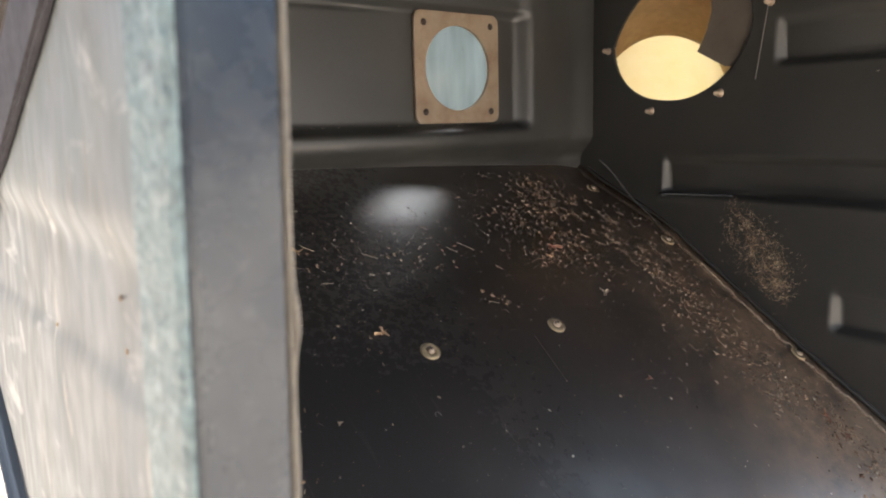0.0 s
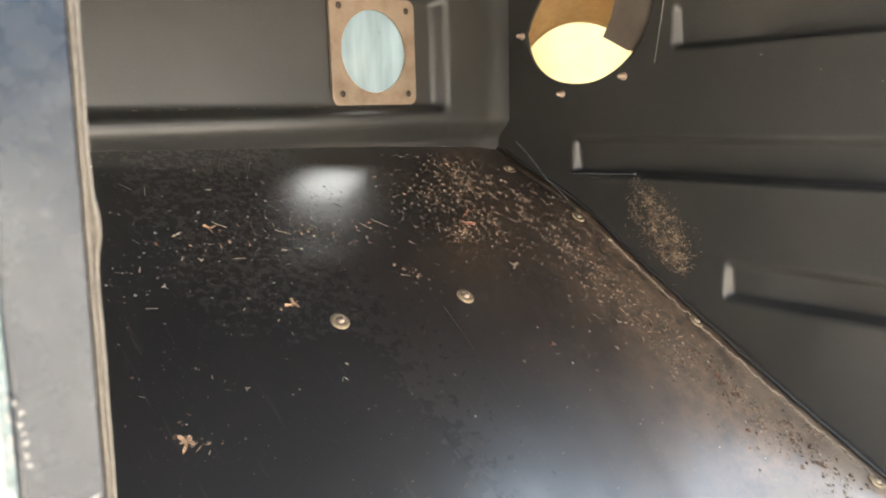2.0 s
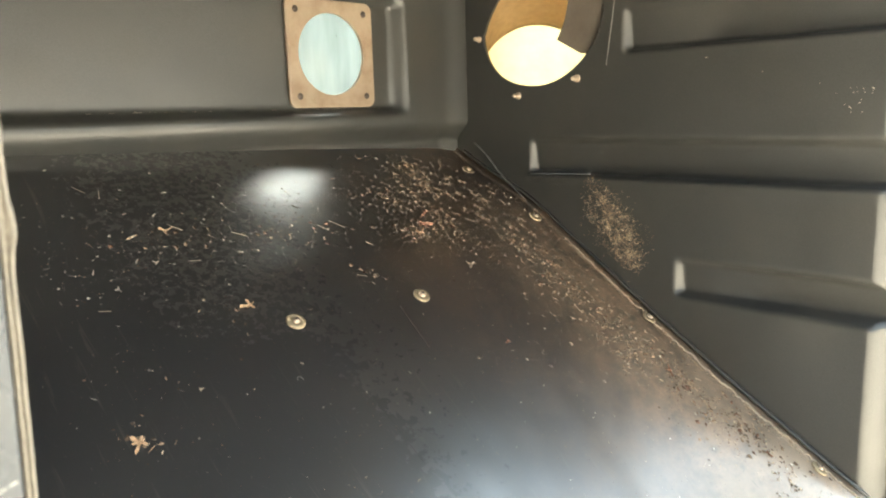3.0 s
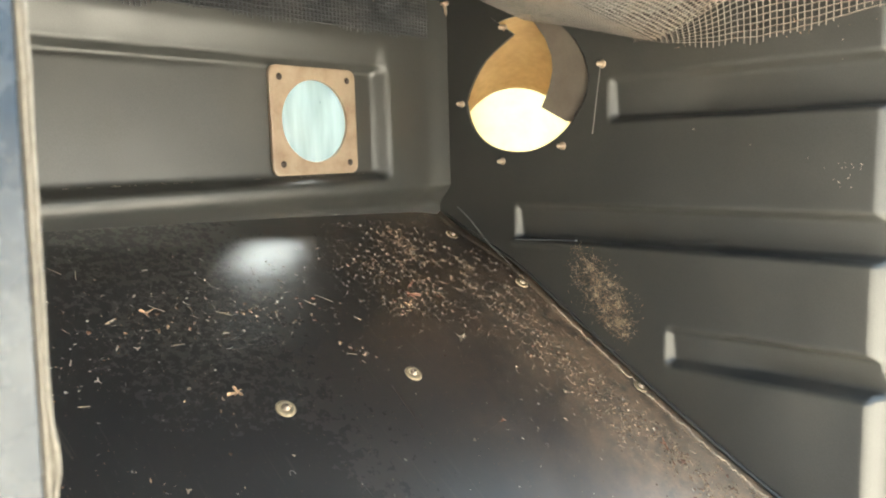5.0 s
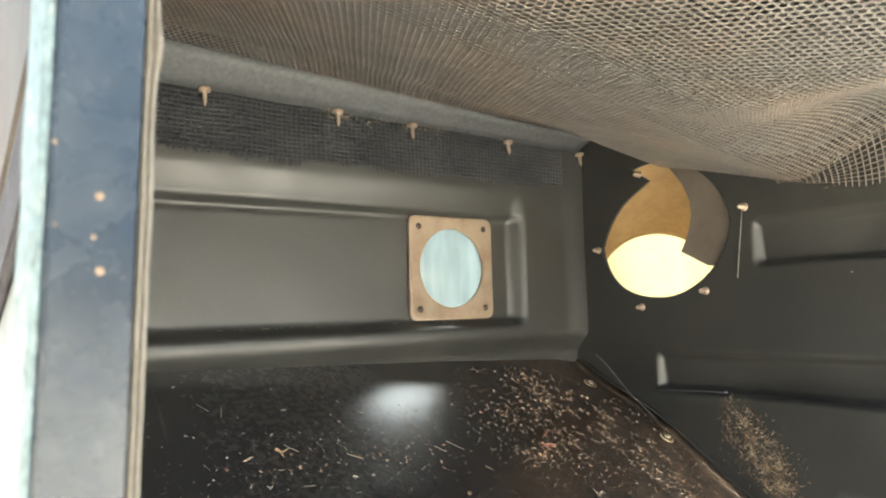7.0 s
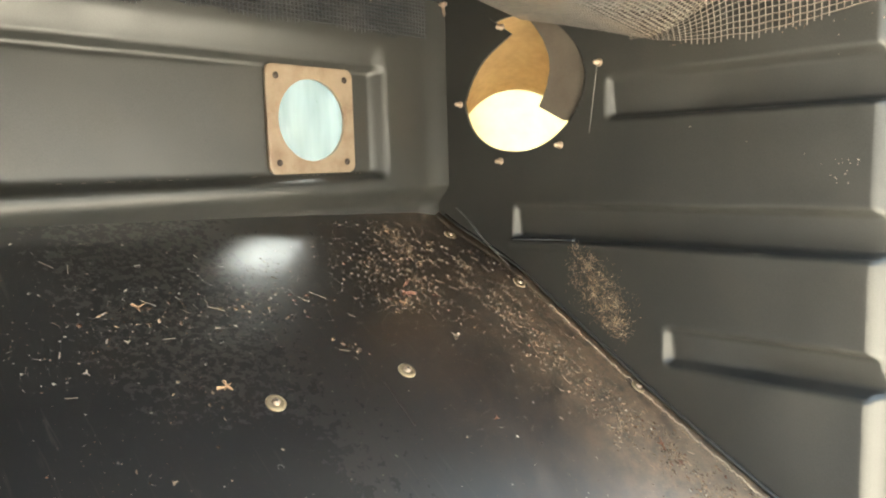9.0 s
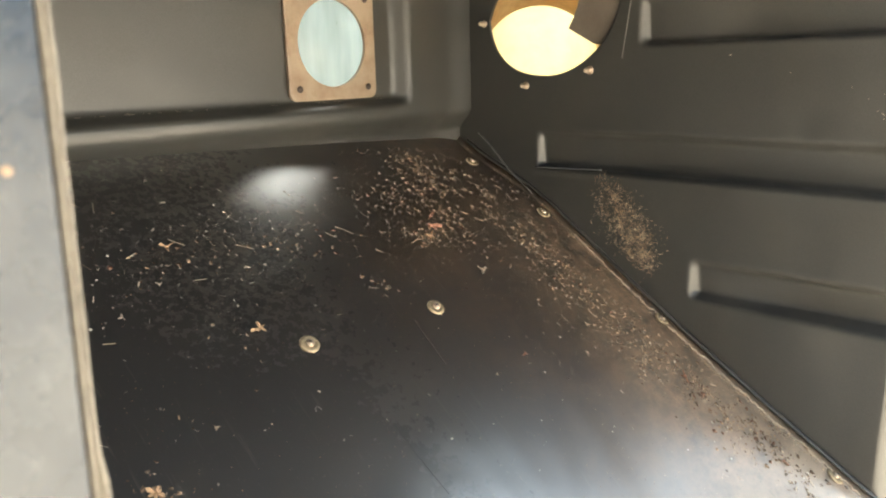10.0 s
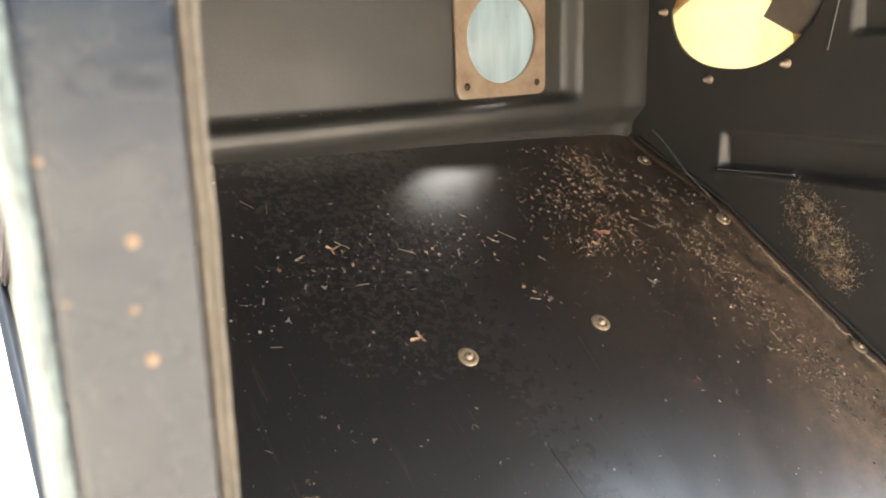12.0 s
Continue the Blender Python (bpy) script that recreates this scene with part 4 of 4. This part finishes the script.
HIGHLIGHT = material("glossy paler plastic for a highlight", (0.06, 0.062, 0.066), 0.16, spec=0.9, grain=0.1, grain_size=500, stain=(0.10, 0.10, 0.10), stain_size=60, rough_vary=0.04)
# pressed lip at the end of the middle groove, added paler to draw its highlight
lip = [Vector((RIGHT - 0.0008, 0.613 - 0.10 * f, 1.0565 + 0.0030 * f)) for f in span(0, 1, 0.05)]
tagged(strand("groove_lip", [p + Vector((0.0055 * k / 20, 0, 0)) for k, p in enumerate(lip)], 0.0016, HIGHLIGHT, 0.0, 8), "glossy lip added under the wall groove to carry its highlight", "trim", kind="structure")
tagged(strand("floor_seam", [Vector((0.8055, y, floor_z(0.80, y) + 0.010 + 0.001 * noise.noise((y * 14, 1, 1)))) for y in span(0.160, 0.735, 0.01)], 0.0022, PLASTIC),
       "dark rolled edge of the floor sheet along the side wall", "seam", kind="structure")
SEALANT = material("grey sealant", (0.13, 0.133, 0.13), 0.5, grain=0.3, grain_size=300, stain=(0.10, 0.09, 0.08), stain_size=60)
tagged(strand("sealant_bead", [Vector((0.8035, 0.712 - 0.112 * f, 1.0985 - 0.0925 * f + 0.002 * math.sin(9 * f))) for f in span(0, 1, 0.04)], 0.0009, SEALANT, 0.7), "thin grey sealant bead in the floor corner", "sealant")
tagged(strand("hair_thread", [Vector((0.804, 0.474 + 0.0115 * f, 1.278 - 0.082 * f)) for f in span(0, 1, 0.1)], 0.0004, WEB), "single pale thread hanging down the side wall", "thread")
tagged(strand("floor_crack", [Vector(floor_point(0.478 - 0.004 * f + 0.001 * noise.noise((f * 7, 2, 0)), 0.515 - 0.045 * f)) + FLOOR_N * 0.0001 for f in span(0, 1, 0.08)], 0.0004, SCREWDARK, 0.9), "fine dark crack beside a washer", "scratch")
tagged(strand("curl_fibre", [Vector(floor_point(0.329 + 0.0025 * math.cos(a), 0.475 + 0.0035 * math.sin(a))) + FLOOR_N * 0.0008 for a in span(0, 3.0, 0.3)], 0.0003, WEB), "tiny curled pale fibre on the floor", "fibre")
SCRATCH = material("dark scratch", (0.006, 0.006, 0.006), 0.6)
tagged(strand("floor_scratch", [Vector(floor_point(0.380 + 0.006 * f + 0.0006 * noise.noise((f * 9, 0, 0)), 0.452 - 0.066 * f)) + FLOOR_N * 0.0001 for f in span(0, 1, 0.05)], 0.00022, SCRATCH, 0.9),
       "fine dark scratch in the floor sheet", "scratch")

# outside: strap along the side, pink tub far behind
RUBBER = material("dull dark strap", (0.030, 0.028, 0.033), 0.85, spec=0.15, grain=0.3, grain_size=300, stain=(0.05, 0.045, 0.045), stain_size=40)


def strap_mesh(lo, hi, x0, x1):
    bm = bmesh.new()
    ends = []
    for y in (0.165, 0.76):
        z = 1.192 - 0.355 * (y - 0.279)
        ends.append([bm.verts.new((x, y, z + dz)) for x, dz in ((x0, lo), (x1, lo), (x1, hi), (x0, hi))])
    for k in range(4):
        bm.faces.new((ends[0][k], ends[0][(k + 1) % 4], ends[1][(k + 1) % 4], ends[1][k]))
    bm.faces.new(ends[0][::-1])
    bm.faces.new(ends[1])
    bmesh.ops.bevel(bm, geom=list(bm.edges), offset=0.0015, segments=2, affect="EDGES")
    return bm


strap = empty("strap", Matrix.Translation((0.036, 0.4, 1.16)), "dark strap with a brown edge along the outer wall", "strap")
part("band", strap_mesh(0.0, 0.030, 0.0405, 0.0450), RUBBER, strap)
part("edging", strap_mesh(0.031, 0.150, 0.0395, 0.0450), TIMBER, strap, "brown edging")
board = empty("teal_board", Matrix.Translation((1.6, 1.9, 0.0)), "teal painted board wall standing outside behind the box", "board wall")
for k in range(6):
    part("plank", box((0.20 + k * 0.55, 1.90 + 0.004 * (k % 3), 0.0), (0.746 + k * 0.55, 1.925 + 0.004 * (k % 3), 1.62), 0.004), TEAL, board)
tub = empty("pink_tub", Matrix.Translation((0.36, 3.4, 0.0)), "pink plastic tub standing on the dry ground", "tub")
tub_body = part("body", lathe([(0, 0.0), (0.13, 0.0), (0.16, 0.22), (0.15, 0.22), (0.12, 0.012), (0, 0.012)], 24), PINK, tub)
tub_rim = part("rim", lathe([(0.150, 0.218), (0.168, 0.218), (0.170, 0.228), (0.150, 0.228)], 24), PINK, tub)
for o in (tub_body, tub_rim):
    o.matrix_parent_inverse = Matrix()

# flecks on the jamb
FLECK = material("tan fleck", (0.15, 0.100, 0.058), 0.7, grain=0.2, grain_size=900)
for x, z, r in ((0.0436, 1.179, 0.0008), (0.0425, 1.1853, 0.0005), (0.0434, 1.193, 0.0008), (0.0358, 1.2026, 0.0004), (0.0360, 1.1874, 0.0003)):
    ob = placed(part("rust_fleck", lathe([(r, 0), (r * 0.8, r * 0.12), (0, r * 0.15)], 9), FLECK), on_axis((x, 0.1428, z), (0, -1, 0)))
    tagged(ob, "tiny tan fleck stuck to the jamb", "fleck", "flecks on the jamb")
PAINT = material("worn white paint", (0.16, 0.155, 0.14), 0.7, grain=0.5, grain_size=900, stain=(0.07, 0.066, 0.06), stain_size=500)


def paint_mark(x, y, z, wide, high, turn, seed):
    """One thin ragged chip of white paint on the jamb."""
    r = random.Random(seed)
    bm = bmesh.new()
    ring = []
    for k in range(9):
        a = 2 * math.pi * k / 9
        u, v = wide * math.cos(a) * r.uniform(0.7, 1.15), high * math.sin(a) * r.uniform(0.7, 1.15)
        ring.append(bm.verts.new((u, 0, v)))
    ext = bmesh.ops.extrude_face_region(bm, geom=[bm.faces.new(ring)])
    bmesh.ops.translate(bm, verts=[v for v in ext["geom"] if isinstance(v, bmesh.types.BMVert)], vec=(0, -0.0002, 0))
    bmesh.ops.recalc_face_normals(bm, faces=bm.faces)
    bm.transform(pose(x, y, z, 0, turn, 0))
    return part("paint_mark", bm, PAINT, jamb_parts["face"], "worn white paint chip")


# a broken white line down the edge, a second one beside it, and a slanting one across the face
for k, (dz, h) in enumerate(((0.0, 0.0007), (-0.0040, 0.0012), (-0.0085, 0.0017), (-0.0125, 0.0009))):
    paint_mark(0.0304 - 0.035 * k * 0.004, 0.1434, 1.0905 + dz, 0.00045, h, 4, 20 + k)
for k, (dx, dz, h) in enumerate(((-0.0006, 0.0012, 0.0005), (0.0004, -0.0012, 0.0006), (-0.0001, -0.0036, 0.0006), (0.0003, -0.0056, 0.0004), (0.0004, -0.0075, 0.0008), (0.0003, -0.0102, 0.0010), (0.0004, -0.0124, 0.0006))):
    paint_mark(0.0322 + dx, 0.1428, 1.0885 + dz, 0.00055, h, 8 * (k % 3) - 8, 40 + k)
for k, (f, w) in enumerate(((0.04, 0.0009), (0.20, 0.0005), (0.32, 0.0004), (0.50, 0.0009), (0.68, 0.0010), (0.90, 0.0012))):
    paint_mark(0.0352 + 0.0095 * f, 0.1427, 1.0622 + 0.0030 * f, w, 0.00034, -17, 60 + k)


def jamb_face():
    z = rng.uniform(0.98, 1.31)
    return Vector((rng.uniform(0.0345, 0.0472) + 0.035 * (z - 1.13), 0.1427, z)), Vector((0, -1, 0))


SPECK = material("pale speck", (0.11, 0.105, 0.10), 0.8, vary=0.5)
scatter("jamb_specks", 46, jamb_face, (0.0002, 0.0007), (0.0002, 0.0005), SPECK, "tiny pale dust specks on the black jamb", "dust", 0.0)
